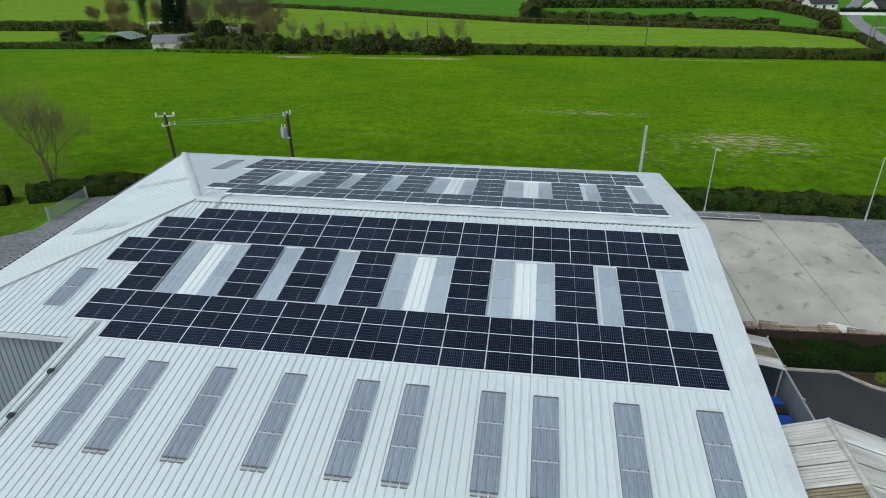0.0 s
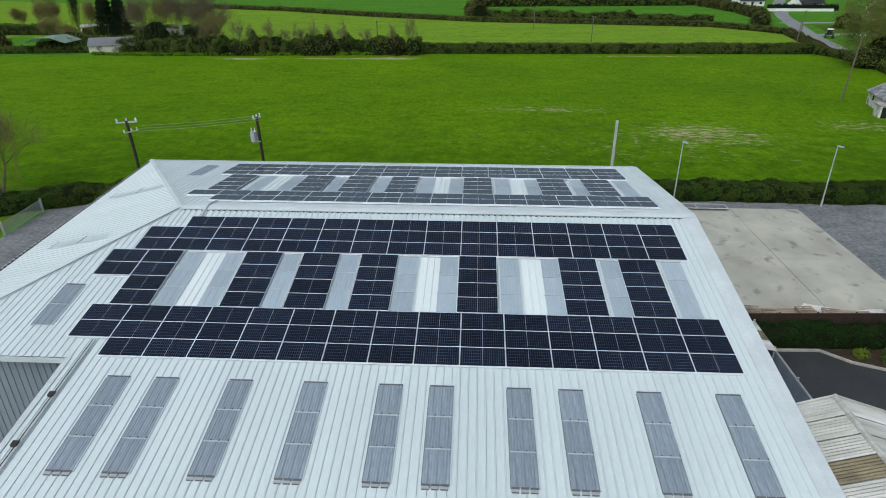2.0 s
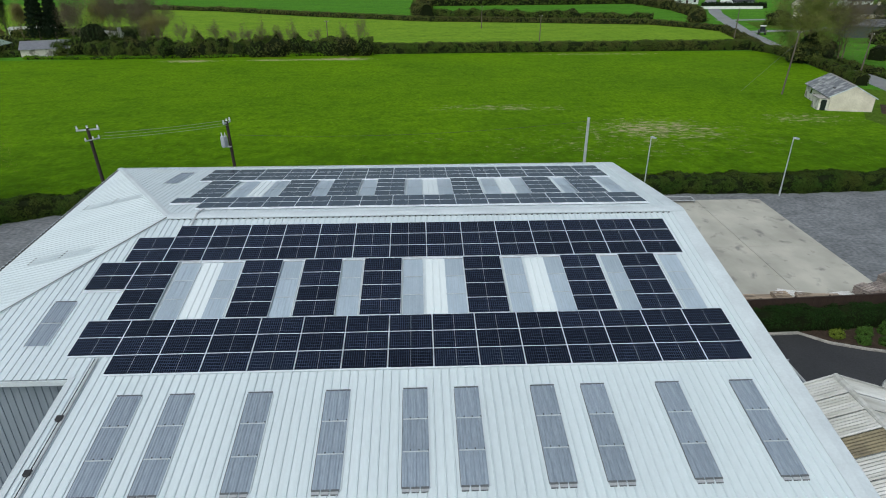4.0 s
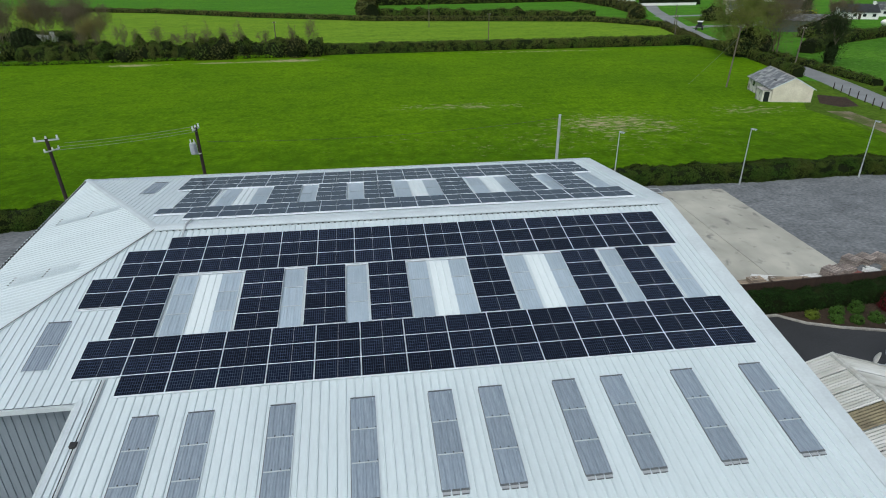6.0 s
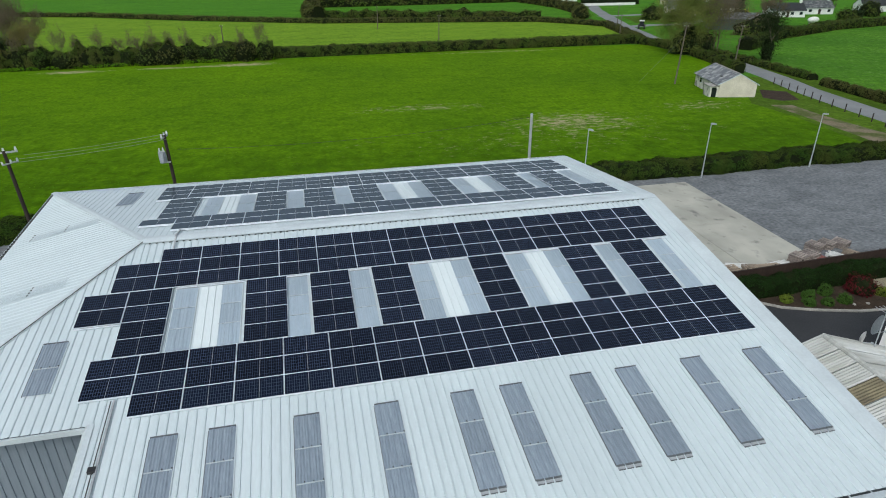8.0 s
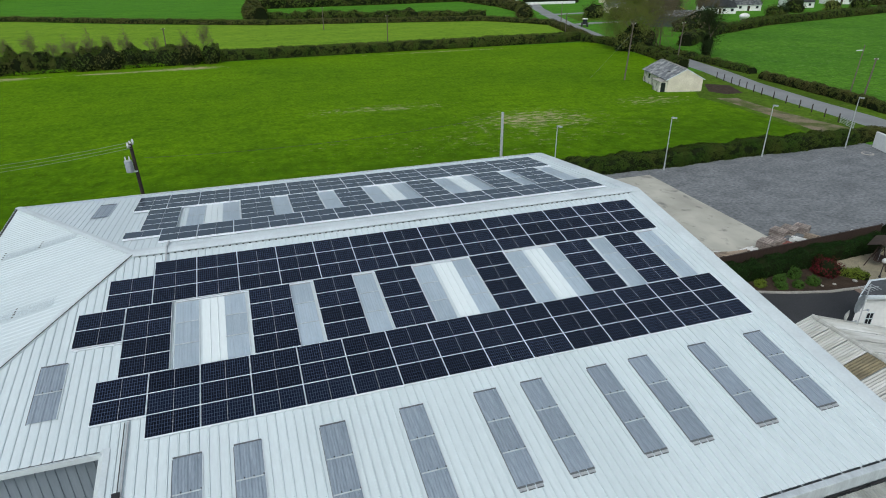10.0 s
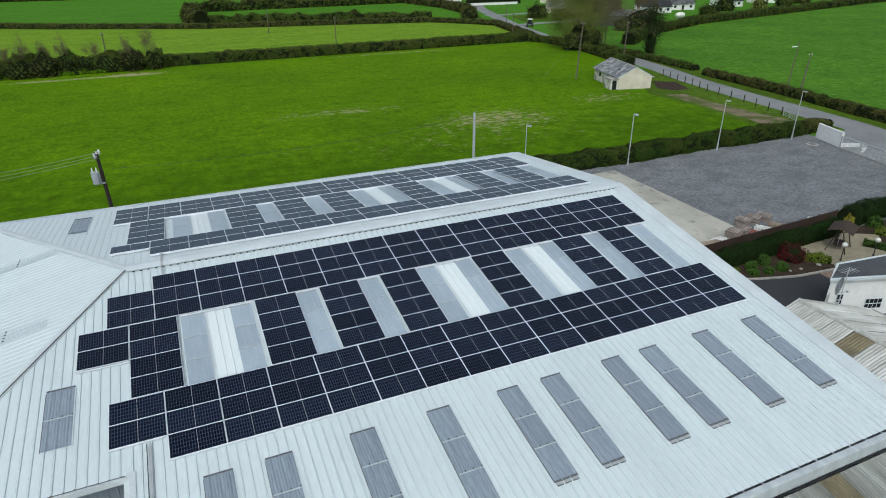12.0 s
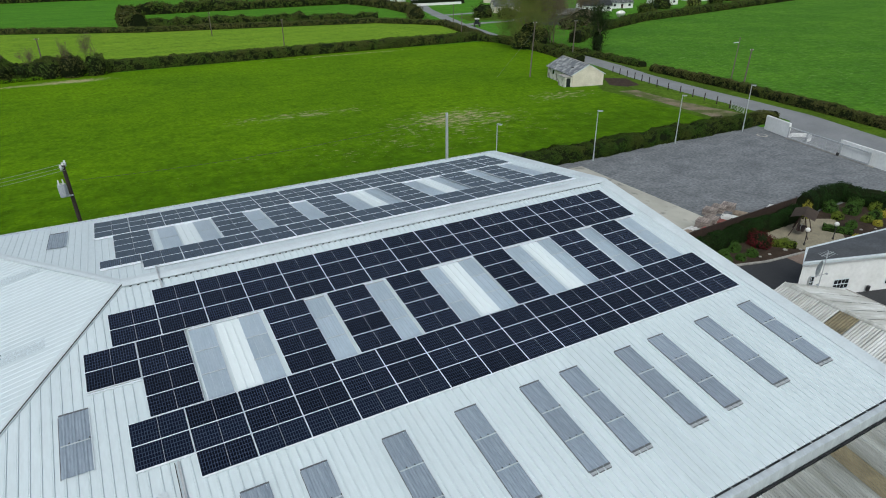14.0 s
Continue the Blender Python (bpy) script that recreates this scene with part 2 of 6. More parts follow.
RENDER = material("white_painted_render", (0.78, 0.79, 0.79), (0.70, 0.71, 0.70), rough=0.85, scale=0.5, fine=3, fine_amount=0.06)
CREAM = material("cream_painted_render", (0.66, 0.62, 0.52), (0.55, 0.51, 0.42), rough=0.9, scale=0.6, fine=5, fine_amount=0.08)
PEELING = material("peeling_white_render", (0.62, 0.60, 0.54), (0.22, 0.21, 0.18), rough=0.9, scale=0.9, fine=6, mix=0.5, bands=(0.5, 0.62), fine_amount=0.1)
SLATE = material("mossy_slate", (0.13, 0.14, 0.155), (0.40, 0.405, 0.40), rough=0.75, scale=1.0, fine=7, bands=(0.45, 0.7), fine_amount=0.2, bump=0.2)
DARK_SLATE = material("dark_roof_slate", (0.075, 0.08, 0.09), (0.05, 0.055, 0.06), rough=0.7, scale=0.8, fine=8)
OLD_SHEET = material("weathered_fibre_cement", (0.62, 0.63, 0.62), (0.38, 0.38, 0.35), rough=0.85, scale=0.5, fine=4, stretch=(0.35, 3.5, 1), mix=0.55, per_object=0.08, fine_amount=0.15)
OLD_LIGHT = material("stained_brown_rooflight", (0.20, 0.17, 0.10), (0.12, 0.10, 0.06), rough=0.5, scale=1.5, fine=8, fine_amount=0.15)
DARK_WOOD = material("dark_brown_fence_timber", (0.040, 0.022, 0.015), (0.026, 0.015, 0.010), rough=0.8, scale=1.5, fine=20, stretch=(6, 6, 0.6), per_object=0.15)
PALLET = material("pale_pallet_timber", (0.36, 0.285, 0.21), (0.25, 0.20, 0.155), rough=0.85, scale=1.5, fine=16, per_object=0.3)
GREY_WOOD = material("weathered_grey_timber", (0.34, 0.29, 0.26), (0.23, 0.195, 0.18), rough=0.85, scale=1.5, fine=16, per_object=0.3)
DARK_SHEET = material("grimy_old_sheeting", (0.36, 0.375, 0.36), (0.17, 0.175, 0.155), rough=0.8, scale=0.5, fine=4, stretch=(3.0, 0.3, 1), mix=0.55, per_object=0.12, fine_amount=0.2)
RED_WOOD = material("red_stained_boards", (0.28, 0.09, 0.07), (0.2, 0.07, 0.06), rough=0.8, per_object=0.3)
WHITE_BOARD = material("white_packing_board", (0.7, 0.7, 0.68), (0.55, 0.55, 0.53), rough=0.7)
POLE_WOOD = material("creosoted_pole", (0.038, 0.026, 0.020), (0.025, 0.018, 0.015), rough=0.85, scale=2, fine=12, stretch=(4, 4, 0.4))
OLD_POLE = material("weathered_pole", (0.15, 0.125, 0.10), (0.1, 0.085, 0.07), rough=0.9, scale=2, fine=12, stretch=(4, 4, 0.4))
GALV = material("galvanised_steel", (0.48, 0.50, 0.52), (0.38, 0.40, 0.42), rough=0.45, metal=0.2, scale=2, fine=14, fine_amount=0.08)
PORCELAIN = material("white_insulator", (0.7, 0.72, 0.74), rough=0.25)
GREY_PAINT = material("grey_enamel", (0.38, 0.41, 0.44), (0.3, 0.33, 0.36), rough=0.45, scale=2)
BLACK = material("black_plastic", (0.02, 0.02, 0.022), rough=0.5)
BLUE = material("blue_plastic", (0.02, 0.08, 0.42), (0.015, 0.06, 0.34), rough=0.45)
RED = material("red_plastic", (0.45, 0.03, 0.03), rough=0.45)
GLASS_DARK = material("dark_window_glass", (0.02, 0.024, 0.028), rough=0.08, fine_amount=0.05)
OPAL = material("opal_globe", (0.8, 0.8, 0.78), rough=0.3, fine_amount=0.03)
WIRE = material("aluminium_cable", (0.22, 0.25, 0.2), rough=0.5, metal=0.4)
BARK = material("grey_brown_bark", (0.13, 0.11, 0.08), (0.09, 0.075, 0.055), rough=0.95, scale=3, fine=15, bump=0.4)
TWIG = material("pale_twigs", (0.155, 0.135, 0.085), (0.115, 0.10, 0.065), rough=0.95, scale=3, fine=15)


def leaves(name, base, second, spread=0.28):
    return material(name, base, second, rough=0.7, scale=0.35, fine=6, island=spread, spec=0.06, fine_amount=0.15)


HEDGE = leaves("hedge_leaves", (0.027, 0.060, 0.008), (0.046, 0.062, 0.012))
# near-black green: the shade between leaves is put into this colour
HEDGE_SHADE_CORE = material("hedge_inner_shade", (0.014, 0.020, 0.007), (0.010, 0.014, 0.006), rough=0.95, scale=1.5, spec=0.05)
LAUREL = leaves("laurel_leaves", (0.016, 0.040, 0.008), (0.012, 0.028, 0.006))
BROWN_HEDGE = leaves("budding_hedge_leaves", (0.084, 0.082, 0.026), (0.058, 0.076, 0.016))
FAR_HEDGE = leaves("distant_hedge_leaves", (0.048, 0.086, 0.013), (0.070, 0.080, 0.020))
BUD = leaves("spring_buds", (0.215, 0.20, 0.06), (0.20, 0.165, 0.075))
BROWN_BUD = leaves("brown_twig_haze", (0.115, 0.10, 0.058), (0.14, 0.115, 0.075))
YOUNG = leaves("young_leaves", (0.12, 0.16, 0.03), (0.15, 0.16, 0.045))
CONIFER = leaves("conifer_needles", (0.012, 0.024, 0.012), (0.018, 0.03, 0.014))
IVY = leaves("ivy_leaves", (0.017, 0.034, 0.010), (0.03, 0.045, 0.015))
MAROON = leaves("maroon_leaves", (0.095, 0.012, 0.016), (0.07, 0.010, 0.015))
LIME = leaves("lime_leaves", (0.12, 0.16, 0.02), (0.09, 0.13, 0.02))
YELLOW = leaves("golden_leaves", (0.38, 0.33, 0.04), (0.25, 0.25, 0.04))
PINK = leaves("pink_blossom", (0.5, 0.25, 0.36), (0.4, 0.2, 0.3))
GARDEN = leaves("garden_shrub_leaves", (0.055, 0.115, 0.02), (0.042, 0.085, 0.016))
GRASS_TUFT = leaves("tall_verge_grass", (0.095, 0.20, 0.003), (0.06, 0.14, 0.003))

# ---- mesh helpers ----


def part(name, bm, mat, parent=None, label=""):
    """Links a bmesh (or ready mesh) as one object under a thing or a part."""
    if isinstance(bm, bmesh.types.BMesh):
        me = bpy.data.meshes.new(name)
        bm.normal_update()
        bm.to_mesh(me)
        bm.free()
    else:
        me = bm
    if mat and not me.materials:
        me.materials.append(mat)
    ob = new(name, me)
    if parent:
        ob.parent = parent
    if label:
        ob["label"] = label
    return ob


def thing(name, m, label, category, group="", kind=""):
    ob = new(name)
    ob.empty_display_size = 0.2
    ob.matrix_basis = m
    return tagged(ob, label, category, group, kind)


def box(bm, x0, x1, y0, y1, z0, z1, m=None):
    vs = [bm.verts.new((x, y, z)) for z in (z0, z1) for x, y in ((x0, y0), (x1, y0), (x1, y1), (x0, y1))]
    for f in ((3, 2, 1, 0), (4, 5, 6, 7), (0, 1, 5, 4), (1, 2, 6, 5), (2, 3, 7, 6), (3, 0, 4, 7)):
        bm.faces.new([vs[i] for i in f])
    if m is not None:
        bmesh.ops.transform(bm, matrix=m, verts=vs)
    return vs


def box_mesh(x0, x1, y0, y1, z0, z1, bevel=0.0):
    bm = bmesh.new()
    box(bm, x0, x1, y0, y1, z0, z1)
    if bevel:
        bmesh.ops.bevel(bm, geom=bm.edges[:], offset=bevel, segments=1, affect="EDGES")
    return bm


def tube(bm, points, radii, sides=8):
    """A tapered tube along the points."""
    rings = []
    pts = [Vector(p) for p in points]
    for i, p in enumerate(pts):
        d = (pts[min(i + 1, len(pts) - 1)] - pts[max(i - 1, 0)]).normalized()
        a = d.orthogonal().normalized() if abs(d.z) < 0.999 else Vector((1, 0, 0))
        c = d.cross(a)
        rings.append([bm.verts.new(p + radii[i] * (math.cos(k * math.tau / sides) * a + math.sin(k * math.tau / sides) * c)) for k in range(sides)])
    for r0, r1 in zip(rings, rings[1:]):
        for k in range(sides):
            bm.faces.new((r0[k], r0[(k + 1) % sides], r1[(k + 1) % sides], r1[k]))
    bm.faces.new(rings[0][::-1])
    bm.faces.new(rings[-1])


def tube_mesh(points, radii, sides=8):
    bm = bmesh.new()
    tube(bm, points, radii, sides)
    return bm


def prism(bm, outline, z0, z1):
    lo, hi = [bm.verts.new((x, y, z0)) for x, y in outline], [bm.verts.new((x, y, z1)) for x, y in outline]
    bm.faces.new(lo[::-1])
    bm.faces.new(hi)
    for i in range(len(lo)):
        j = (i + 1) % len(lo)
        bm.faces.new((lo[i], lo[j], hi[j], hi[i]))


rng = np.random.default_rng(7)


LATTICE = rng.uniform(-1, 1, (32, 32, 32))


def soft_noise(points, scale, shift=0):
    """Smooth noise in -1 to 1 over many points at once."""
    q = np.asarray(points, float) * scale + shift
    i = np.floor(q).astype(int)
    f = q - i
    f = f * f * (3 - 2 * f)
    total = 0
    for dx, dy, dz in itertools.product((0, 1), repeat=3):
        w = np.where(dx, f[:, 0], 1 - f[:, 0]) * np.where(dy, f[:, 1], 1 - f[:, 1]) * np.where(dz, f[:, 2], 1 - f[:, 2])
        total = total + w * LATTICE[(i[:, 0] + dx) % 32, (i[:, 1] + dy) % 32, (i[:, 2] + dz) % 32]
    return total


def twig_mesh(name, points, size, centre):
    """Fine upright twigs at the points, leaning away from the centre."""
    p = np.asarray(points, float)
    n = len(p)
    d = rng.normal(scale=0.45, size=(n, 3)) + (0, 0, 1.0) + (p - centre) / (np.linalg.norm(p - centre, axis=1)[:, None] + 0.01) * 0.6
    d /= np.linalg.norm(d, axis=1)[:, None]
    side = np.cross(d, rng.normal(size=(n, 3)))
    side /= np.linalg.norm(side, axis=1)[:, None]
    s = size * rng.uniform(1.5, 4.5, (n, 1))
    w = size * 0.16
    v = np.stack((p - side * w, p + side * w, p + d * s), 1).reshape(-1, 3)
    me = bpy.data.meshes.new(name)
    me.from_pydata(v.tolist(), [], np.arange(3 * n).reshape(n, 3).tolist())
    return me


def leaf_mesh(name, points, size, flat=0.0, outward=None):
    """Small leaf blades of random turn at the points, facing outward where that is given."""
    p = np.asarray(points, float)
    n = len(p)
    up = rng.normal(size=(n, 3)) + (0, 0, 0.9 + flat) if outward is None else rng.normal(scale=0.55, size=(n, 3)) + outward * 1.2 + (0, 0, 0.25)
    a = np.cross(up, rng.normal(size=(n, 3)))
    a /= np.linalg.norm(a, axis=1)[:, None]
    b = np.cross(up, a)
    b /= np.linalg.norm(b, axis=1)[:, None]
    s = size * rng.uniform(0.6, 1.4, (n, 1))
    v = np.stack((p - a * s, p + b * s * 0.45, p + a * s, p - b * s * 0.45), 1).reshape(-1, 3)
    me = bpy.data.meshes.new(name)
    me.from_pydata(v.tolist(), [], np.arange(4 * n).reshape(n, 4).tolist())
    return me


def land_z(y):
    """Height of the land, which falls gently away behind the yard."""
    return float(np.interp(y, (38, 80, 150, 280, 600), (0, -1.2, -2.0, -2.6, -3.0)))


def land(name, outline, mat, lift, label, category="ground", kind="structure", depth=0.0):
    """A sheet of ground that follows the fall of the land."""
    bm = bmesh.new()
    bm.faces.new([bm.verts.new((x, y, 0)) for x, y in outline])
    for cut in (38, 80, 150, 280, 600):
        bmesh.ops.bisect_plane(bm, geom=bm.verts[:] + bm.edges[:] + bm.faces[:], plane_co=(0, cut, 0), plane_no=(0, 1, 0))
    bmesh.ops.recalc_face_normals(bm, faces=bm.faces[:])
    for v in bm.verts:
        v.co.z = land_z(v.co.y) + lift
    for f in bm.faces:
        if f.normal.z < 0:
            f.normal_flip()
    if depth:
        top = bm.faces[:]
        r = bmesh.ops.extrude_face_region(bm, geom=top)
        for g in r["geom"]:
            if isinstance(g, bmesh.types.BMVert):
                g.co.z -= depth
        bmesh.ops.recalc_face_normals(bm, faces=bm.faces[:])
    return tagged(part(name, bm, mat), label, category, kind=kind)


def band(points, width):
    """The outline of a strip of that width along the points."""
    left, right = [], []
    for i, (x, y) in enumerate(points):
        x0, y0 = points[max(i - 1, 0)]
        x1, y1 = points[min(i + 1, len(points) - 1)]
        d = math.hypot(x1 - x0, y1 - y0)
        nx, ny = -(y1 - y0) / d * width / 2, (x1 - x0) / d * width / 2
        left.append((x + nx, y + ny))
        right.append((x - nx, y - ny))
    return left + right[::-1]


def walk_along(points, step):
    out = []
    for (x0, y0), (x1, y1) in zip(points, points[1:]):
        n = max(1, round(math.hypot(x1 - x0, y1 - y0) / step))
        out += [(x0 + (x1 - x0) * k / n, y0 + (y1 - y0) * k / n) for k in range(n)]
    return out + [points[-1]]


def hedge(points, width, height, mat, per_metre, leaf, label, lumpy=0.25, category="hedge", step=1.2):
    """An uneven hedge along the points: a core coloured as the shade within and many leaves over it."""
    line = walk_along(points, step)
    bm, rings, centre = bmesh.new(), [], []
    profile = [(-1, 0), (-1.02, 0.35), (-0.95, 0.75), (-0.6, 0.97), (0, 1.0), (0.6, 0.97), (0.95, 0.75), (1.02, 0.35), (1, 0)]
    for i, (x, y) in enumerate(line):
        x0, y0 = line[max(i - 1, 0)]
        x1, y1 = line[min(i + 1, len(line) - 1)]
        d = math.hypot(x1 - x0, y1 - y0)
        nx, ny = -(y1 - y0) / d, (x1 - x0) / d
        h = height * (1 + lumpy * noise.noise((x * 0.31, y * 0.31, 3.0)) + lumpy * 0.5 * noise.noise((x * 0.9, y * 0.9, 8.0)))
        w = width / 2 * (1 + lumpy * noise.noise((x * 0.4, y * 0.4, 11.0)))
        ring = []
        for a, b in profile:
            k = 1 + 0.18 * lumpy / 0.25 * noise.noise((x * 0.8 + a, y * 0.8, b * 3))
            ring.append((x + nx * a * w * k, y + ny * a * w * k, land_z(y) + b * h * k - (0.1 if b == 0 else 0)))
        rings.append(ring)
    verts = [[bm.verts.new((cx * 0.93 + line[i][0] * 0.07, cy * 0.93 + line[i][1] * 0.07, cz - 0.06 * height)) for cx, cy, cz in r] for i, r in enumerate(rings)]
    for r0, r1 in zip(verts, verts[1:]):
        for k in range(len(profile) - 1):
            bm.faces.new((r0[k], r1[k], r1[k + 1], r0[k + 1]))
    for r, flip in ((verts[0], False), (verts[-1], True)):
        bm.faces.new(r[::-1] if flip else r)
    root = thing("hedge", pose(0, 0, 0), label, category)
    part("inside", bm, HEDGE_SHADE_CORE, root)
    R = np.array(rings)
    total = int(per_metre * step * (len(line) - 1))
    i = rng.integers(0, len(R) - 1, total)
    k = rng.integers(0, len(profile) - 1, total)
    u, v = rng.random((total, 1)), rng.random((total, 1))
    p = (R[i, k] * (1 - u) + R[i + 1, k] * u) * (1 - v) + (R[i, k + 1] * (1 - u) + R[i + 1, k + 1] * u) * v
    axis = np.array([(x, y, land_z(y) + 0.35 * height) for x, y in line])
    out = p - (axis[i] * (1 - u) + axis[i + 1] * u)
    out /= np.linalg.norm(out, axis=1)[:, None]
    c = 0.65 * soft_noise(p, 1.6 / height ** 0.6) + 0.5 * soft_noise(p, 4.2 / height ** 0.6, 9.3)
    p += out * (0.16 * height ** 0.7 * c)[:, None] + rng.normal(scale=leaf * 0.6, size=p.shape)
    keep = c + rng.normal(scale=0.22, size=total) > -0.06
    p, out = p[keep], out[keep]
    tagged(part("foliage", leaf_mesh("hedge_foliage", p, leaf, 0.0, out), mat, root), kind="stuff")
    return root


def limbs(rnd, base, direction, length, radius, depth, out, tips, droop=0.0):
    pts, rad = [base], [radius]
    d = direction.normalized()
    n = 4
    for k in range(n):
        d = (d + Vector((rnd.uniform(-1, 1), rnd.uniform(-1, 1), rnd.uniform(-0.6, 0.9) - droop)) * 0.16).normalized()
        pts.append(pts[-1] + d * length / n)
        rad.append(radius * (1 - 0.55 * (k + 1) / n))
    out.append((pts, rad))
    if depth <= 1:
        tips.extend(pts[1:] if depth == 0 else pts[3:])
    if depth == 0:
        return
    count = rnd.randint(3, 4) if depth > 1 else rnd.randint(3, 5)
    for c in range(count):
        at = pts[rnd.randint(2, n)] if c else pts[-1]
        side = Vector((rnd.uniform(-1, 1), rnd.uniform(-1, 1), rnd.uniform(-0.1, 0.8))).normalized()
        limbs(rnd, at, d * 0.65 + side * 0.75, length * rnd.uniform(0.68, 0.95), rad[-1] * 0.8, depth - 1, out, tips, droop)


def tree(x, y, height, seed, bark, leaf_mat, count, leaf, spread, label, stems=1, depth=3, name="tree", trunk_radius=0.0, group="", first=0.36, puff=0.035, low=0.4, skirt=0.0):
    """A branching tree: stems and limbs as one tapered mesh, leaves and twigs round the tips."""
    rnd = random.Random(seed)
    out, tips = [], []
    r = trunk_radius or height * 0.022
    for s in range(stems):
        lean = Vector((rnd.uniform(-1, 1) * 0.28, rnd.uniform(-1, 1) * 0.28, 1)) if stems > 1 else Vector((rnd.uniform(-0.05, 0.05), rnd.uniform(-0.05, 0.05), 1))
        limbs(rnd, Vector((rnd.uniform(-0.2, 0.2) * (stems > 1), rnd.uniform(-0.2, 0.2) * (stems > 1), -0.2)), lean, height * first, r, depth, out, tips)
    top = max(t.z for t in tips)
    k = height / top
    wide = max(math.hypot(t.x, t.y) for t in tips)
    kx = spread / wide
    fit = lambda p: Vector((p.x * kx, p.y * kx, p.z * k))
    root = thing(name, pose(x, y, land_z(y)), label, "tree", group)
    bm = bmesh.new()
    for pts, rad in out:
        tube(bm, [fit(p) for p in pts], [max(q, 0.012) for q in rad], 6 if rad[0] > 0.06 else 3)
    part("trunk", bm, bark, root)
    twiggy = leaf_mat in (BROWN_BUD, BUD)
    t = np.array([fit(p) for p in tips] + [fit(p) for pts, rad in out if twiggy and rad[0] < r * 0.7 for p in pts[1:]])
    p = t[rng.integers(0, len(t), count)] + rng.normal(scale=height * puff, size=(count, 3))
    if skirt:
        m = int(count * skirt)
        q = rng.normal(size=(m, 3))
        q *= (rng.uniform(0.55, 1.0, m) / np.linalg.norm(q, axis=1))[:, None]
        q *= 1 + 0.25 * np.sin(q[:, :1] * 7 + q[:, 1:2] * 5)
        p[:m] = q * (spread * 0.85, spread * 0.85, height * 0.42) + (0, 0, height * 0.45)
    p[:, 2] = np.maximum(p[:, 2], low)
    c = soft_noise(p + (x, y, 0), 4.5 / spread) + 0.6 * soft_noise(p + (x, y, 0), 11 / spread, 5.1)
    p = p[c + rng.normal(scale=0.25, size=count) > -0.12]
    middle = np.array((0, 0, height * 0.4))
    if twiggy:
        if leaf_mat is BUD:
            part("foliage", leaf_mesh("tree_foliage", p[::2] + rng.normal(scale=0.15, size=p[::2].shape), leaf * 0.9), leaf_mat, root, "tiny yellow-green spring buds")
        part("crown", twig_mesh("crown", p, leaf, middle), leaf_mat, root)
    else:
        out = (p - middle) / (np.linalg.norm(p - middle, axis=1)[:, None] + 0.01)
        part("crown", leaf_mesh("crown", p, leaf, 0.0, out * 0.6 + (0, 0, 0.35)), leaf_mat, root)
    return root


def bush(x, y, rx, ry, h, mat, count, leaf, label, name="bush", group="", category="bush", z=None):
    root = thing(name, pose(x, y, land_z(y) if z is None else z), label, category, group)
    bm = bmesh.new()
    bmesh.ops.create_icosphere(bm, subdivisions=3, radius=1)
    for v in bm.verts:
        k = 0.82 * (1 + 0.3 * noise.noise((v.co.x * 1.7 + x, v.co.y * 1.7 + y, v.co.z * 1.7)))
        v.co = Vector((v.co.x * rx * k, v.co.y * ry * k, max(0, (v.co.z * 0.62 + 0.38)) * h * k))
    shape = np.array([v.co for v in bm.verts])
    # hull in the dark colour that stands for shade behind the leaves
    part("inside", bm, HEDGE_SHADE_CORE, root)
    p = shape[rng.integers(0, len(shape), count)] * rng.uniform(0.95, 1.2, (count, 1)) + rng.normal(scale=leaf * 0.9, size=(count, 3))
    out = p / (np.linalg.norm(p, axis=1)[:, None] + 0.01)
    c = soft_noise(p + (x, y, 0), 2.6 / rx) + 0.6 * soft_noise(p + (x, y, 0), 7 / rx, 3.7)
    p += out * (0.14 * rx * c)[:, None]
    keep = c + rng.normal(scale=0.25, size=count) > -0.25
    p, out = p[keep], out[keep]
    p[:, 2] = np.maximum(p[:, 2], 0.03)
    part("foliage", leaf_mesh("bush_foliage", p, leaf, 0.0, out), mat, root)
    return root


# ---- land ----
BIG = 1800
bm = bmesh.new()
xs, ys = (-BIG, BIG), (-600, 38, 80, 150, 280, 600, 2400)
grid = [[bm.verts.new((x, y, land_z(y))) for x in xs] for y in ys]
for a, b in zip(grid, grid[1:]):
    bm.faces.new((a[0], a[1], b[1], b[0]))
tagged(part("ground", bm, FAR_FIELD), "wide green farmland with short grass", "ground", kind="structure")
ROADLINE = [(72, -20), (80, 2), (87, 22), (91.5, 37), (94.5, 50.5), (96.6, 61.8), (100.5, 77.8), (104.8, 92.3), (109, 112), (112, 135), (113.5, 152), (124, 195), (145, 262), (172, 330), (215, 420)]
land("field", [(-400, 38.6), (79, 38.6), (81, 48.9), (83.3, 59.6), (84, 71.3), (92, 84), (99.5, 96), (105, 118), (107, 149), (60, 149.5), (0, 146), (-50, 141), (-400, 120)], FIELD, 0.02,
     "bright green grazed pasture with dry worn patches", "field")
land("field", [(-60, 150), (0, 149.5), (107, 153), (118, 196), (100, 217), (60, 224), (18, 232), (-30, 252), (-75, 280), (-130, 300), (-130, 180)], STRIP_FIELD, 0.02,
     "paler green strip of longer grass", "field")
land("field", [(-700, 60), (-400, 100), (-150, 138), (-131, 142), (-131, 300), (-250, 340), (-700, 360)], STRIP_FIELD, 0.025, "bright green grass field behind a low hedge", "field")
land("field", [(96, 6), (99, 26), (103, 42), (107.5, 60), (111, 82), (113, 104), (116, 131), (126, 133), (150, 152), (190, 171), (260, 189), (335, 209), (430, 228), (430, 6)], RIGHT_FIELD, 0.02, "dark green tufted pasture beyond the road", "field")
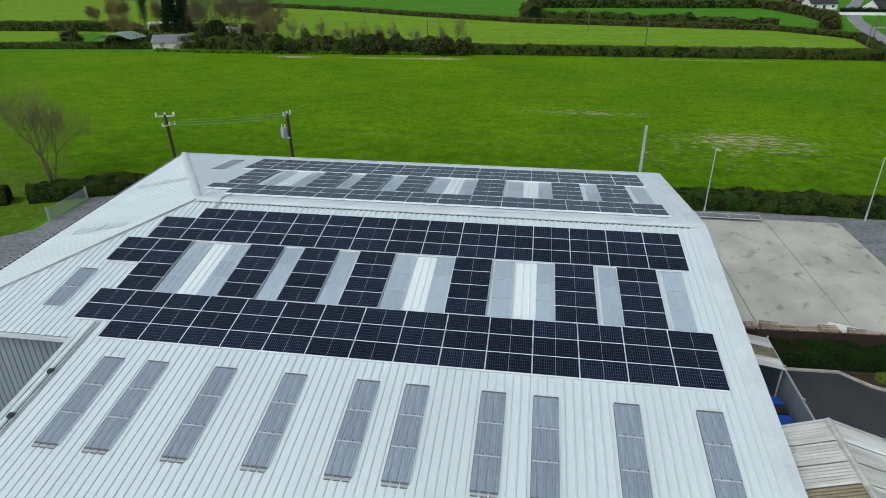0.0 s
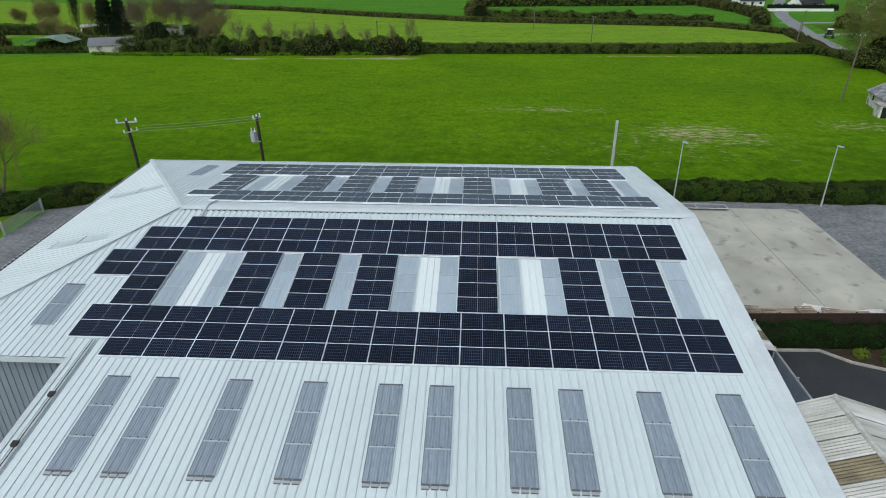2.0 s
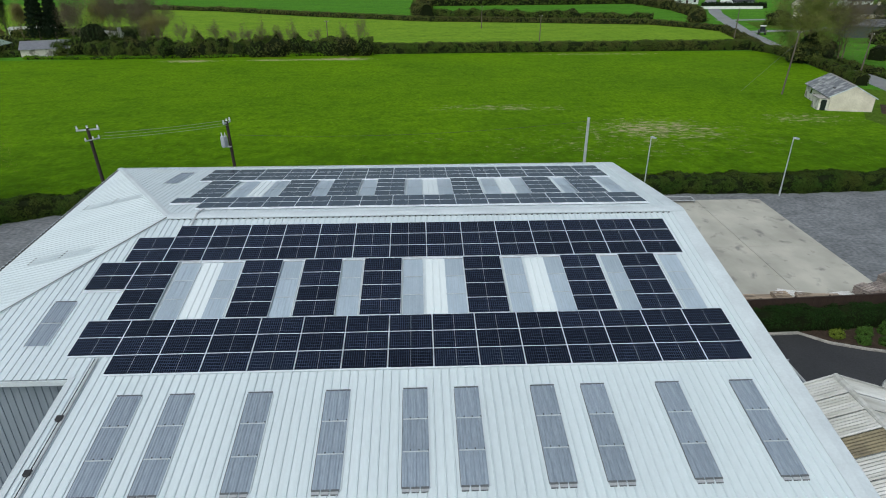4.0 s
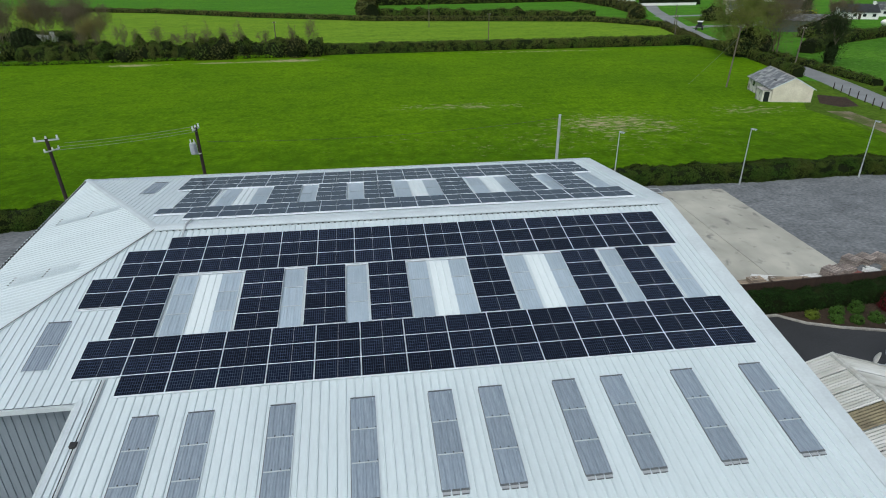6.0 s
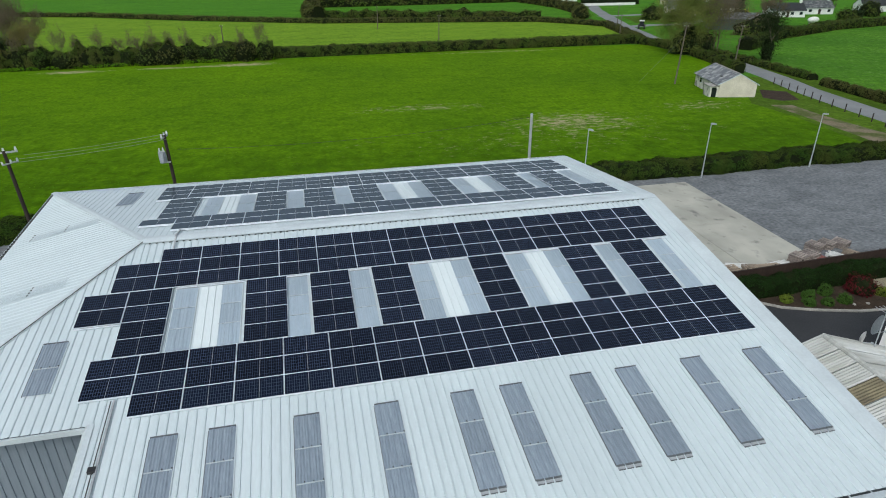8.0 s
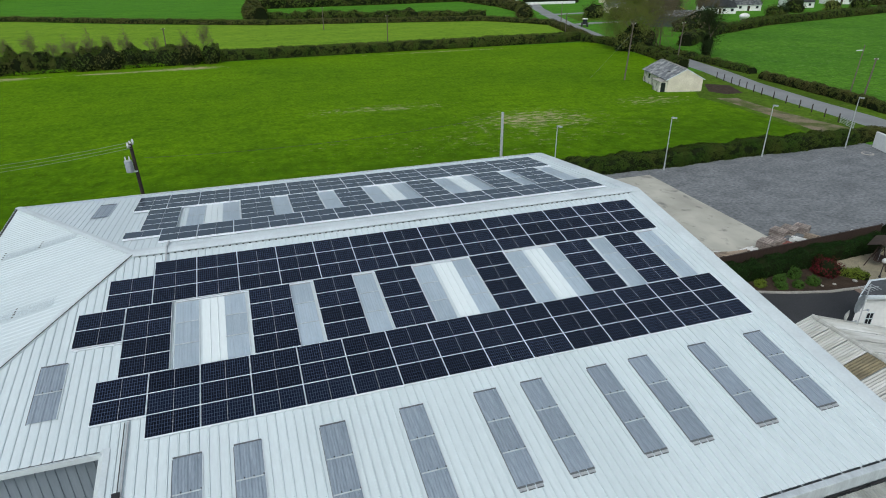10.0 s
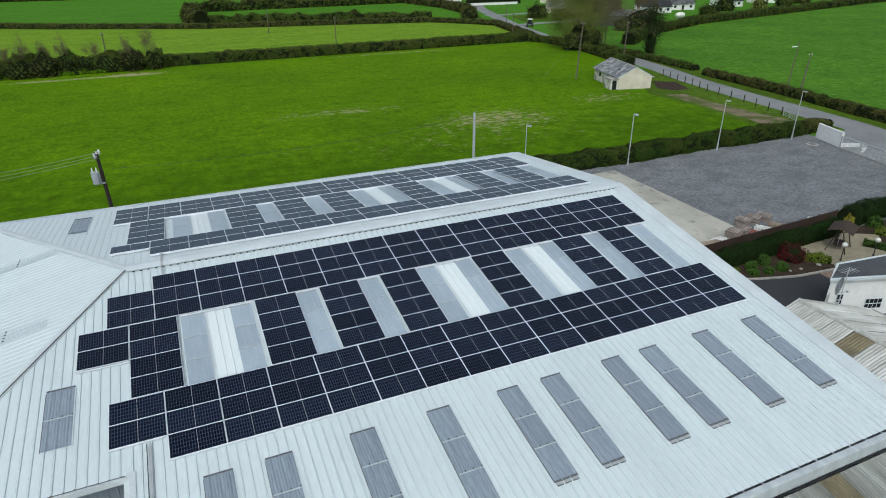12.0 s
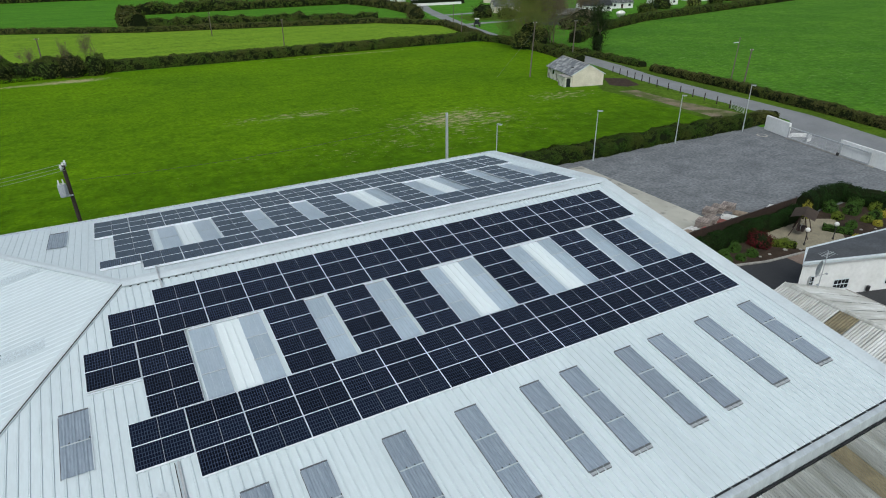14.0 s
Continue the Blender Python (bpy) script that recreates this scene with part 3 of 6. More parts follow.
land("verge", band([(x + 5.0, y - 1.0) for x, y in ROADLINE[:11]], 6), VERGE, 0.035, "rough green roadside verge", "verge")
land("verge", [(78.5, 38.2), (89, 37.5), (92.5, 50.5), (94.6, 61.8), (98.5, 77.8), (103, 93), (98, 97), (91, 84), (83, 71), (82.5, 60), (80.5, 49)], VERGE, 0.03, "rough patchy verge of grass and weeds", "verge")
land("earth_track", [(80.5, 40), (87.5, 39.5), (86.8, 50), (87.2, 60), (88.5, 68), (85, 69), (83.6, 58), (82, 48)], DIRT, 0.05, "bare brown earth track with scattered stones", "track")
land("yard", [(88.2, 74.8), (89.5, 71.5), (93, 71.5), (96.5, 79), (93, 82)], SOIL, 0.045, "dark bare earth beside the cottage", "ground")
land("entrance_apron", [(77.5, 20), (79.8, 32), (81.4, 36.6), (91, 36.8), (84, 16)], ROAD, 0.045, "grey surfaced yard entrance apron", "road")
land("road", band(ROADLINE, 5.6), ROAD, 0.06, "worn pale grey country road", "road")
land("side_road", band([(122, 192), (136, 196), (150, 196), (175, 215)], 5), ROAD, 0.05, "pale grey side road at the junction", "road")
land("side_road", band([(132, 232), (160, 236), (200, 262)], 5), ROAD, 0.05, "pale grey side road past the houses", "road")
land("verge", [(134, 204), (150, 203), (178, 232), (160, 230), (140, 226)], VERGE, 0.04, "mown grass triangle at the junction", "verge")
land("yard", [(46, 13.4), (79, 13.4), (82, 38.5), (46, 38.5)], GRAVEL, 0.012, "grey gravel yard with tyre marks", "yard")
land("yard", [(-40, -30), (47, -30), (47, 13.4), (47, 38.5), (-11, 38.5), (-21, 35.2), (-25, 32.3), (-25, 24), (-40, 12)], GRAVEL, 0.008, "grey gravel apron round the building", "yard")
land("lawn", [(-250, -60), (-45, -60), (-40, 8), (-25.6, 23.5), (-25.8, 31.8), (-21, 35.2), (-11, 38.6), (-250, 38.6)], VERGE, 0.03, "rough lawn beside the gate", "lawn")
# concrete slab in bays with open joints
slab = thing("concrete_slab", pose(0, 0, 0), "stained pale concrete yard slab with joints", "slab", kind="structure")
for x0, x1 in ((29.2, 34.95), (35.0, 41.15), (41.2, 47.7)):
    for y0, y1 in ((14.2, 24.7), (24.73, 35.6)):
        part("slab_bay", box_mesh(x0, x1, y0, y1, -0.1, 0.06 + 0.004 * (x0 > 30), 0.01), CONCRETE, slab)
land("driveway", [(30, -12), (60, -12), (60, 7.6), (51.5, 8.2), (44.5, 8.9), (41.5, 9.7), (39.5, 10.5), (38.2, 11.7), (30, 11.4)], TARMAC, 0.03, "smooth black tarmac drive", "driveway")
land("garden_bed", [(38.3, 11.75), (39.6, 10.6), (41.6, 9.8), (44.6, 9.0), (51.5, 8.3), (66, 7.5), (66, 13.6), (38, 12.8)], SOIL, 0.05, "dark brown planted garden bed", "garden bed")
land("paving", [(47.5, 11.0), (49.3, 8.75), (54.5, 8.4), (58, 11.5), (55, 13.2), (50, 13.2)], PAVING, 0.07, "buff gravel seating area", "paving")
land("paving", [(46.5, 7.0), (46.6, 8.7), (58, 7.9), (60, 5.5)], BRICK_PAVE, 0.05, "pinkish brick paved strip along the drive", "paving")
land("kerb", band([(31, 11.45), (38.1, 11.7), (39.5, 10.5), (41.5, 9.7), (44.5, 8.85), (51.5, 8.15), (60, 7.5)], 0.2), KERB, 0.14, "pale concrete kerb round the garden bed", "kerb", depth=0.2)

# ---- warehouse ----
FS, BS, RIDGE_Y, RIDGE_Z = 0.1673, 0.12, 12.45, 8.73


def front_z(x, y):
    return RIDGE_Z + FS * (y - RIDGE_Y)


def back_z(x, y):
    return RIDGE_Z - BS * (y - RIDGE_Y)


def hip_z(x, y):
    return RIDGE_Z + 0.2247 * (x + 1.3) + 0.0244 * (y - RIDGE_Y)


warehouse = thing("warehouse", pose(0, 0, 0), "large white metal-roofed warehouse with hipped end", "building")
X0, X1, EAVE, BACK = -1.4, 29.05, -8.3, 26.4
MOD = 1.05


def roof_sheet(a0, a1, low, high, height, along_x, mat):
    """One profiled sheet with three ribs, between two ends that are functions of the cross position."""
    w, rib = a1 - a0, 0.018 if along_x else 0.032 if height is front_z else 0.022
    st = [(0.0, 0.0)]
    for k in range(3):
        c = (k + 0.5) / 3 * MOD
        if height is front_z:
            st += [(c - 0.042, 0), (c - 0.040, -0.014), (c - 0.030, -0.014)]
        st += [(c - 0.026, 0), (c - 0.014, rib), (c + 0.014, rib), (c + 0.026, 0)]
        if height is front_z:  # open side lap beside the rib
            st += [(c + 0.028, -0.016), (c + 0.036, -0.016), (c + 0.038, 0)]
    st = [s for s in st if s[0] < w - 0.01] + [(w, 0.0)]
    bm, rows = bmesh.new(), []
    for d, up in st:
        a = a0 + d
        pts = []
        for b in (low(a), high(a)):
            x, y = (b, a) if along_x else (a, b)
            pts.append(bm.verts.new((x, y, height(x, y) + up)))
        rows.append(pts)
    for p, q in zip(rows, rows[1:]):
        f = bm.faces.new((p[0], q[0], q[1], p[1]))
    bmesh.ops.recalc_face_normals(bm, faces=bm.faces[:])
    if sum(f.normal.z for f in bm.faces) < 0:
        bmesh.ops.reverse_faces(bm, faces=bm.faces[:])
    part("roof_sheet", bm, mat, warehouse)


def hip_front(x):
    return min(RIDGE_Y, RIDGE_Y + (x + 1.3) * (8.48 / 5.4))


def hip_back(x):
    return max(RIDGE_Y, RIDGE_Y - (x + 1.3) * (14.05 / 9.05))


FIRST = 1.0 - 3 * MOD
k = 0
while FIRST + (k - 8) * MOD < X1:
    a = FIRST + (k - 8) * MOD
    k += 1
    b = min(a + MOD, X1)
    if b <= -9.3:
        continue
    a = max(a, -9.3)
    for lo, hi in ((a, min(b, X0)), (max(a, X0), b)):
        if hi - lo > 0.02:
            bottom = -0.05 if hi <= X0 + 0.001 else EAVE
            roof_sheet(lo, hi, lambda x, q=bottom: q, hip_front, front_z, False, ROOF_WHITE)
k = 0
while -10.3 + k * MOD < X1 - 0.2:
    a = -10.3 + k * MOD
    k += 1
    roof_sheet(a, min(a + MOD, X1 - 0.2), hip_back, lambda x: BACK, back_z, False, ROOF_WHITE)


def hip_eave(y):
    return -9.62 - 0.73 * (y + 0.3) / 26.8


def hip_inner(y):
    return -1.3 + (y - RIDGE_Y) / (8.48 / 5.4) if y < RIDGE_Y else -1.3 - (y - RIDGE_Y) / (14.05 / 9.05)


k = 0
while -0.05 + k * MOD < 26.3:
    a = -0.05 + k * MOD
    k += 1
    b = min(a + MOD, 26.4)
    if a < RIDGE_Y < b:
        roof_sheet(a, RIDGE_Y, hip_eave, hip_inner, hip_z, True, HIP_WHITE)
        a = RIDGE_Y
    roof_sheet(a, b, hip_eave, hip_inner, hip_z, True, HIP_WHITE)


def fold_cap(name, p, q, half, rise, mat, across, label=""):
    """A folded flashing between two points, with its wings across."""
    p, q, c = Vector(p), Vector(q), Vector(across)
    bm = bmesh.new()
    rows = []
    for at in (p, q):
        rows.append([bm.verts.new(at + c * s * half + Vector((0, 0, z))) for s, z in ((-1, rise[0]), (0, rise[1]), (1, rise[2]), (1, rise[2] - 0.03), (0, rise[1] - 0.03), (-1, rise[0] - 0.03))])
    for i in range(6):
        j = (i + 1) % 6
        bm.faces.new((rows[0][i], rows[0][j], rows[1][j], rows[1][i]))
    bm.faces.new(rows[0])
    bm.faces.new(rows[1][::-1])
    bmesh.ops.recalc_face_normals(bm, faces=bm.faces[:])
    return part(name, bm, mat, warehouse, label)


fold_cap("ridge_cap", (-1.3, RIDGE_Y, RIDGE_Z + 0.1), (X1 + 0.05, RIDGE_Y, RIDGE_Z + 0.1), 0.42, (-0.06, 0.0, -0.05), TRIM, (0, 1, 0), "white folded ridge capping")
# dark foam closers at the front lip of the ridge cap
bm = bmesh.new()
x = -1.0
while x < X1 - 0.2:
    box(bm, x, x + 0.1, RIDGE_Y - 0.44, RIDGE_Y - 0.40, RIDGE_Z - 0.06, RIDGE_Z - 0.015)
    x += 0.343
tagged(part("closer_strip", bm, DARK_GAP, warehouse, "dark closers under the ridge capping"), kind="stuff")
hipback_end = (-10.3, 26.4)
fold_cap("hip_cap", (-1.3, RIDGE_Y, RIDGE_Z + 0.1), (-10.35, 26.5, back_z(0, 26.5) + 0.1), 0.22, (-0.03, 0.0, -0.03), TRIM, (0.84, 0.54, 0), "white folded hip capping")
hf = hip_front(-9.3)
fold_cap("hip_cap", (-1.3, RIDGE_Y, RIDGE_Z + 0.08), (-9.3, hf, front_z(0, hf) + 0.08), 0.16, (-0.03, 0.0, -0.02), TRIM, (-0.84, 0.54, 0), "white folded hip capping")
part("hip_joint", tube_mesh([(-1.25, RIDGE_Y - 0.12, RIDGE_Z + 0.05), (-9.25, hf - 0.12, front_z(0, hf - 0.12) + 0.05)], [0.03, 0.03], 5), DARK_GAP, warehouse)
# verges
for y0, y1, z in ((EAVE, RIDGE_Y, front_z), (RIDGE_Y, BACK, back_z)):
    fold_cap("verge_flashing", (X1 - 0.25, y0, z(0, y0) + 0.085), (X1 - 0.25, y1, z(0, y1) + 0.085), 0.42, (-0.04, 0.0, -0.02), TRIM, (1, 0, 0), "smooth white verge flashing")
fold_cap("verge_flashing", (X0 + 0.06, EAVE, front_z(0, EAVE) + 0.09), (X0 + 0.06, 0.0, front_z(0, 0) + 0.09), 0.2, (-0.2, 0.0, -0.04), TRIM, (1, 0, 0), "smooth white verge flashing")
# gutters, each with a dark sheet added for the shade inside
def gutter(p, q, nx, ny, width=0.22):
    p, q = Vector(p), Vector(q)
    n = Vector((nx, ny, 0))
    bm = bmesh.new()
    prof = [(0.0, -0.03), (0.0, -0.2), (width, -0.2), (width, 0.02), (width - 0.04, 0.02), (width - 0.04, -0.15), (0.04, -0.15), (0.04, -0.03)]
    rows = [[bm.verts.new(at + n * a + Vector((0, 0, b))) for a, b in prof] for at in (p, q)]
    for i in range(len(prof)):
        j = (i + 1) % len(prof)
        bm.faces.new((rows[0][i], rows[0][j], rows[1][j], rows[1][i]))
    bm.faces.new(rows[0])
    bm.faces.new(rows[1][::-1])
    bmesh.ops.recalc_face_normals(bm, faces=bm.faces[:])
    g = part("gutter", bm, TRIM, warehouse, "white box gutter along the eave")
    bm = bmesh.new()
    m = [bm.verts.new(at + n * a + Vector((0, 0, -0.14))) for at, a in ((p, 0.05), (q, 0.05), (q, width - 0.05), (p, width - 0.05))]
    bm.faces.new(m)
    part("gutter_lining", bm, DARK_GAP, g)


zE = front_z(0, EAVE)
fascia = part("fascia", box_mesh(X0, X1, EAVE - 0.36, EAVE - 0.08, zE - 0.58, zE + 0.0, 0.02), FASCIA, warehouse, "wide dull white box gutter fascia")
# dark block in the slot, for the shaded inside of the gutter
part("gutter_lining", box_mesh(X0, X1, EAVE - 0.078, EAVE - 0.0, zE - 0.2, zE - 0.1), DARK_GAP, fascia)
x = X0 + 0.3
while x < X1:
    part("gutter_bracket", box_mesh(x, x + 0.05, EAVE - 0.13, EAVE + 0.01, zE - 0.03, zE + 0.005), FASCIA, fascia)
    x += 0.95
gutter((-9.5, -0.07, front_z(0, 0)), (X0 - 0.02, -0.07, front_z(0, 0)), 0, -1, 0.16)
gutter((-10.3, BACK + 0.01, back_z(0, BACK)), (X1, BACK + 0.01, back_z(0, BACK)), 0, 1)
bm = bmesh.new()
x = -10.2
while x < X1:
    box(bm, x, x + 0.05, BACK - 0.02, BACK + 0.1, back_z(0, BACK) - 0.02, back_z(0, BACK) + 0.05)
    x += 0.345
tagged(part("gutter_brackets", bm, GALV, warehouse, "grey brackets along the back eave"), kind="stuff")
gutter((hip_eave(26.4), 26.4, hip_z(hip_eave(26.4), 26.4)), (hip_eave(-0.05), -0.05, hip_z(hip_eave(-0.05), -0.05)), -1, -0.027, 0.16)
bm = bmesh.new()
y = 0.0
while y < 26.3:
    xe = hip_eave(y)
    box(bm, xe - 0.14, xe + 0.02, y, y + 0.16, hip_z(xe, y) - 0.04, hip_z(xe, y) + 0.03)
    y += 0.345
tagged(part("closer_strip", bm, DARK_GAP, warehouse, "dark closers under the hip eave"), kind="stuff")


def clad_wall(p, q, top0, top1, nx, ny, mat=CLAD, ribs=True):
    """A clad wall with upright ribs."""
    p, q = Vector((*p, 0)), Vector((*q, 0))
    length = (q - p).length
    d, n = (q - p).normalized(), Vector((nx, ny, 0))
    bm = bmesh.new()
    count = max(1, round(length / 0.33))
    rows = []
    for i in range(count):
        for f, o in ((0.0, 0), (0.8, 0), (0.84, 0.035), (0.96, 0.035)):
            u = (i + f) / count
            at = p + d * length * u + n * (o if ribs else 0)
            rows.append((bm.verts.new(at), bm.verts.new(at + Vector((0, 0, top0 + (top1 - top0) * u)))))
    rows.append((bm.verts.new(q), bm.verts.new(q + Vector((0, 0, top1)))))
    for a, b in zip(rows, rows[1:]):
        bm.faces.new((a[0], b[0], b[1], a[1]))
    back = [bm.verts.new(v.co - n * 0.15) for v in (rows[0][0], rows[-1][0], rows[-1][1], rows[0][1])]
    bm.faces.new(back[::-1])
    bmesh.ops.recalc_face_normals(bm, faces=bm.faces[:])
    return part("wall", bm, mat, warehouse, "ribbed grey-blue metal wall cladding")


clad_wall((-9.3, 0.25), (X0 + 0.2, 0.25), 6.55, 6.55, 0, -1)
clad_wall((X0 + 0.2, 0.2), (X0 + 0.2, EAVE + 0.2), 6.55, 5.2, -1, 0)
clad_wall((X0 + 0.2, EAVE + 0.2), (X1 - 0.1, EAVE + 0.2), 5.2, 5.2, 0, -1)
clad_wall((X1 - 0.1, EAVE + 0.2), (X1 - 0.1, RIDGE_Y), 5.2, 8.6, 1, 0)
clad_wall((X1 - 0.1, RIDGE_Y), (X1 - 0.1, BACK - 0.1), 8.6, 7.0, 1, 0)
clad_wall((X1 - 0.1, BACK - 0.1), (-10.2, BACK - 0.1), 7.0, 7.0, 0, 1)
clad_wall((-10.2, BACK - 0.1), (-9.4, 0.25), 6.9, 6.5, -1, 0)


def rooflight(x, y0, y1, pieces, zf, slope, mat, width=0.99):
    """A run of ribbed translucent sheets, lapped end to end, low in the roof."""
    root = thing("rooflight", pose(x, y0, zf(x, y0) + 0.03, math.degrees(math.atan(slope))), "grey translucent ribbed rooflight flush in the roof" if mat is GRP else "pale bluish translucent rooflight between solar panels", "rooflight", "rooflights")
    length = math.hypot(y1 - y0, (y1 - y0) * slope)
    step = length / pieces
    clean = mat is GRP_CLEAN
    for k in range(pieces):
        bm, rows = bmesh.new(), []
        n, amp = 18, 0.003 if clean else 0.011
        for i in range(n + 1):
            u = i / n * width
            rows.append([bm.verts.new((u, v, amp * (i % 2 + (1.5 if i % 6 == 3 else 0)) + lift)) for v, lift in ((k * step, 0.012), ((k + 1) * step + 0.06, 0.0))])
        for a, b in zip(rows, rows[1:]):
            bm.faces.new((a[0], b[0], b[1], a[1]))
        sheet = part("sheet", bm, mat, root)
        for u in (0.33, 0.67) if clean else ():
            part("rib", box_mesh(u * width - 0.009, u * width + 0.009, k * step + 0.05, (k + 1) * step - 0.05, 0.012, 0.03), RIB_PALE, sheet)
        if k:
            part("lap_strip", box_mesh(0.02, width - 0.02, k * step - 0.03, k * step + 0.02, 0.026, 0.042), LAP, root, "pale sealed lap between sheets")
            for u in () if clean else (0.3, 0.62, 0.96):
                part("fixing", box_mesh(u - 0.02, u + 0.02, k * step + 0.015, k * step + 0.075, 0.03, 0.055), DARK_GAP, root)
    # on grey rooflights this dark strip is a shadow line along the head
    part("head_flashing", box_mesh(0, width, length + 0.05, length + 0.09, -0.02, 0.045), GALV if clean else MID_GREY, root)
    if not clean and pieces == 3:
        for u in (0.0, 0.335, 0.67):  # dark moulded closers at the foot, one to a rib bay
            foot = part("foot_closer", box_mesh(u, u + 0.27, -0.16, -0.05, 0.0, 0.03), GALV, root)
            part("foam", box_mesh(u, u + 0.29, -0.05, 0.03, 0.0, 0.042), MID_GREY, foot)
            part("foam", box_mesh(u + 0.01, u + 0.26, -0.185, -0.161, -0.02, 0.02), MID_GREY, foot)
    part("edge_trim", box_mesh(-0.025, -0.005, 0, length, -0.03, 0.012), TRIM if clean else MID_GREY, root)
    part("edge_trim", box_mesh(width + 0.005, width + 0.04, 0, length, -0.03, 0.02), TRIM, root)


def clean_sheet(x, y0, y1, zf, slope):
    """An unweathered white steel sheet with two ribs between a pair of rooflights."""
    length = math.hypot(y1 - y0, (y1 - y0) * slope)
    bm, rows = bmesh.new(), []
    st = [(0.0, 0.0)]
    for c in (0.33, 0.68):
        st += [(c - 0.03, 0), (c - 0.015, 0.03), (c + 0.012, 0.03), (c + 0.026, 0.0), (c + 0.028, -0.012), (c + 0.04, -0.012), (c + 0.042, 0)]
    for u, up in st + [(1.0, 0.0)]:
        rows.append([bm.verts.new((u, v, up)) for v in (0, length)])
    for a, b in zip(rows, rows[1:]):
        bm.faces.new((a[0], b[0], b[1], a[1]))
    o = part("bright_roof_sheet", bm, CLEAN_STEEL, warehouse, "bright clean white roof sheet")
    o.matrix_basis = pose(x, y0, zf(x, y0) + 0.05, math.degrees(math.atan(slope)))


COLUMNS = [1.0 + MOD * k for k in (0, 2, 5, 8, 11, 13, 16, 18, 21, 24)]
for x in COLUMNS:
    rooflight(x, -5.6, -1.15, 3, front_z, FS, GRP)
    rooflight(x - 0.08, 3.45, 7.72, 3, front_z, FS, GRP_CLEAN)
    rooflight(x, 16.4, 21.15, 2, back_z, -BS, GRP_CLEAN)
for k in (1, 12, 17):
    clean_sheet(1.02 + MOD * k, 3.45, 7.74, front_z, FS)
    clean_sheet(1.02 + MOD * k, 16.38, 21.15, back_z, -BS)
rooflight(-4.2, 1.9, 4.8, 2, front_z, FS, GRP)
rooflight(-4.85, 21.0, 24.3, 1, back_z, -BS, GRP)
# rooflights of the hipped end, laid along its slope
for y, x0, x1 in ((17.5, -9.0, -5.0), (9.5, -8.2, -4.6)):
    m = math.degrees(math.atan(0.2247))
    root = thing("rooflight", pose(x0, y, hip_z(x0, y) + 0.022, 0, -m, 0), "pale translucent rooflight in the hipped roof end", "rooflight", "rooflights")
    for k in range(2):
        step = (x1 - x0) / 2 / math.cos(math.radians(m))
        bm = bmesh.new()
        rows = [[bm.verts.new((u, v * 0.11, 0.012 if v % 3 == 1 else 0.0)) for u in (k * step, (k + 1) * step - 0.03)] for v in range(10)]
        for a, b in zip(rows, rows[1:]):
            bm.faces.new((a[0], a[1], b[1], b[0]))
        part("sheet", bm, GRP_PALE, root)
        for v in (0.1, 0.37, 0.64, 0.91):
            part("fixing", box_mesh(k * step - 0.05, k * step + 0.03, v - 0.02, v + 0.02, 0.01, 0.04), DARK_GAP, root)

# cable tray down the verge with isolator boxes
tray = thing("cable_tray", pose(0, 0, 0), "galvanised cable tray running down the roof edge", "cable tray")
part("channel", tube_mesh([(-0.62, y, front_z(0, y) + 0.09) for y in (1.0, -3.0, EAVE + 0.1)], [0.05] * 3, 4), GALV, tray)
part("channel", tube_mesh([(-0.74, y, front_z(0, y) + 0.08) for y in (1.0, -3.0, EAVE + 0.1)], [0.02] * 3, 4), BLACK, tray)
for y in (-2.2, -4.6):
    iso = thing("isolator_box", pose(-0.75, y, front_z(0, y) + 0.05, 9.5), "small black electrical box on the roof", "electrical box", "isolators")
    part("case", box_mesh(-0.13, 0.13, -0.12, 0.12, 0, 0.14, 0.015), BLACK, iso)
tray2 = thing("cable_tray", pose(0, 0, 0), "galvanised cable tray crossing the ridge", "cable tray")
part("channel", tube_mesh([(0.35, 11.2, front_z(0, 11.2) + 0.08), (0.35, RIDGE_Y, RIDGE_Z + 0.16), (0.35, 13.8, back_z(0, 13.8) + 0.08)], [0.05] * 3, 4), GALV, tray2)

# ---- solar panels ----
PW, PH = 1.955, 1.115
proto = thing("solar_panel", pose(0, 0, -50), "dark blue-black solar panel with silver frame", "solar panel", "rooftop solar panels")
bm = bmesh.new()
t = 0.012
for x0, x1, y0, y1 in ((0, PW, 0, t), (0, PW, PH - t, PH), (0, t, t, PH - t), (PW - t, PW, t, PH - t)):
    box(bm, x0, x1, y0, y1, 0, 0.037)
part("frame", bm, ALU, proto)
part("glass", box_mesh(t, PW - t, t, PH - t, 0.008, 0.033), CELLS, proto)
part("centre_strip", box_mesh(PW / 2 - 0.008, PW / 2 + 0.008, t, PH - t, 0.0331, 0.0345), STRIP, proto)


def panel(x, y, height, slope, stretch=1.0):
    m = pose(x, y, height(x, y) + 0.105, math.degrees(math.atan(slope)))
    ob = copy_thing(proto, m)
    ob.scale = (1, stretch, 1)


def rail(x0, x1, y, height, slope):
    root = thing("mounting_rail", pose(x0, y, height(x0, y) + 0.03, math.degrees(math.atan(slope))), "silver aluminium mounting rail under the solar panels", "rail", "mounting rails")
    part("bar", box_mesh(0, x1 - x0, -0.02, 0.02, 0.02, 0.07), ALU, root)
    bm = bmesh.new()
    x = 0.2
    while x < x1 - x0:
        box(bm, x, x + 0.06, -0.04, 0.03, 0.0, 0.085)
        x += 0.343 * 2
    tagged(part("clamp_strip", bm, ALU, root), kind="stuff")


H, C = 1.13, math.cos(math.atan(FS))
DX = 1.98
for r in range(3):
    for c in range(14 + (r > 0)):
        panel(-DX * (r > 0) + DX * c, r * H * C, front_z, FS)
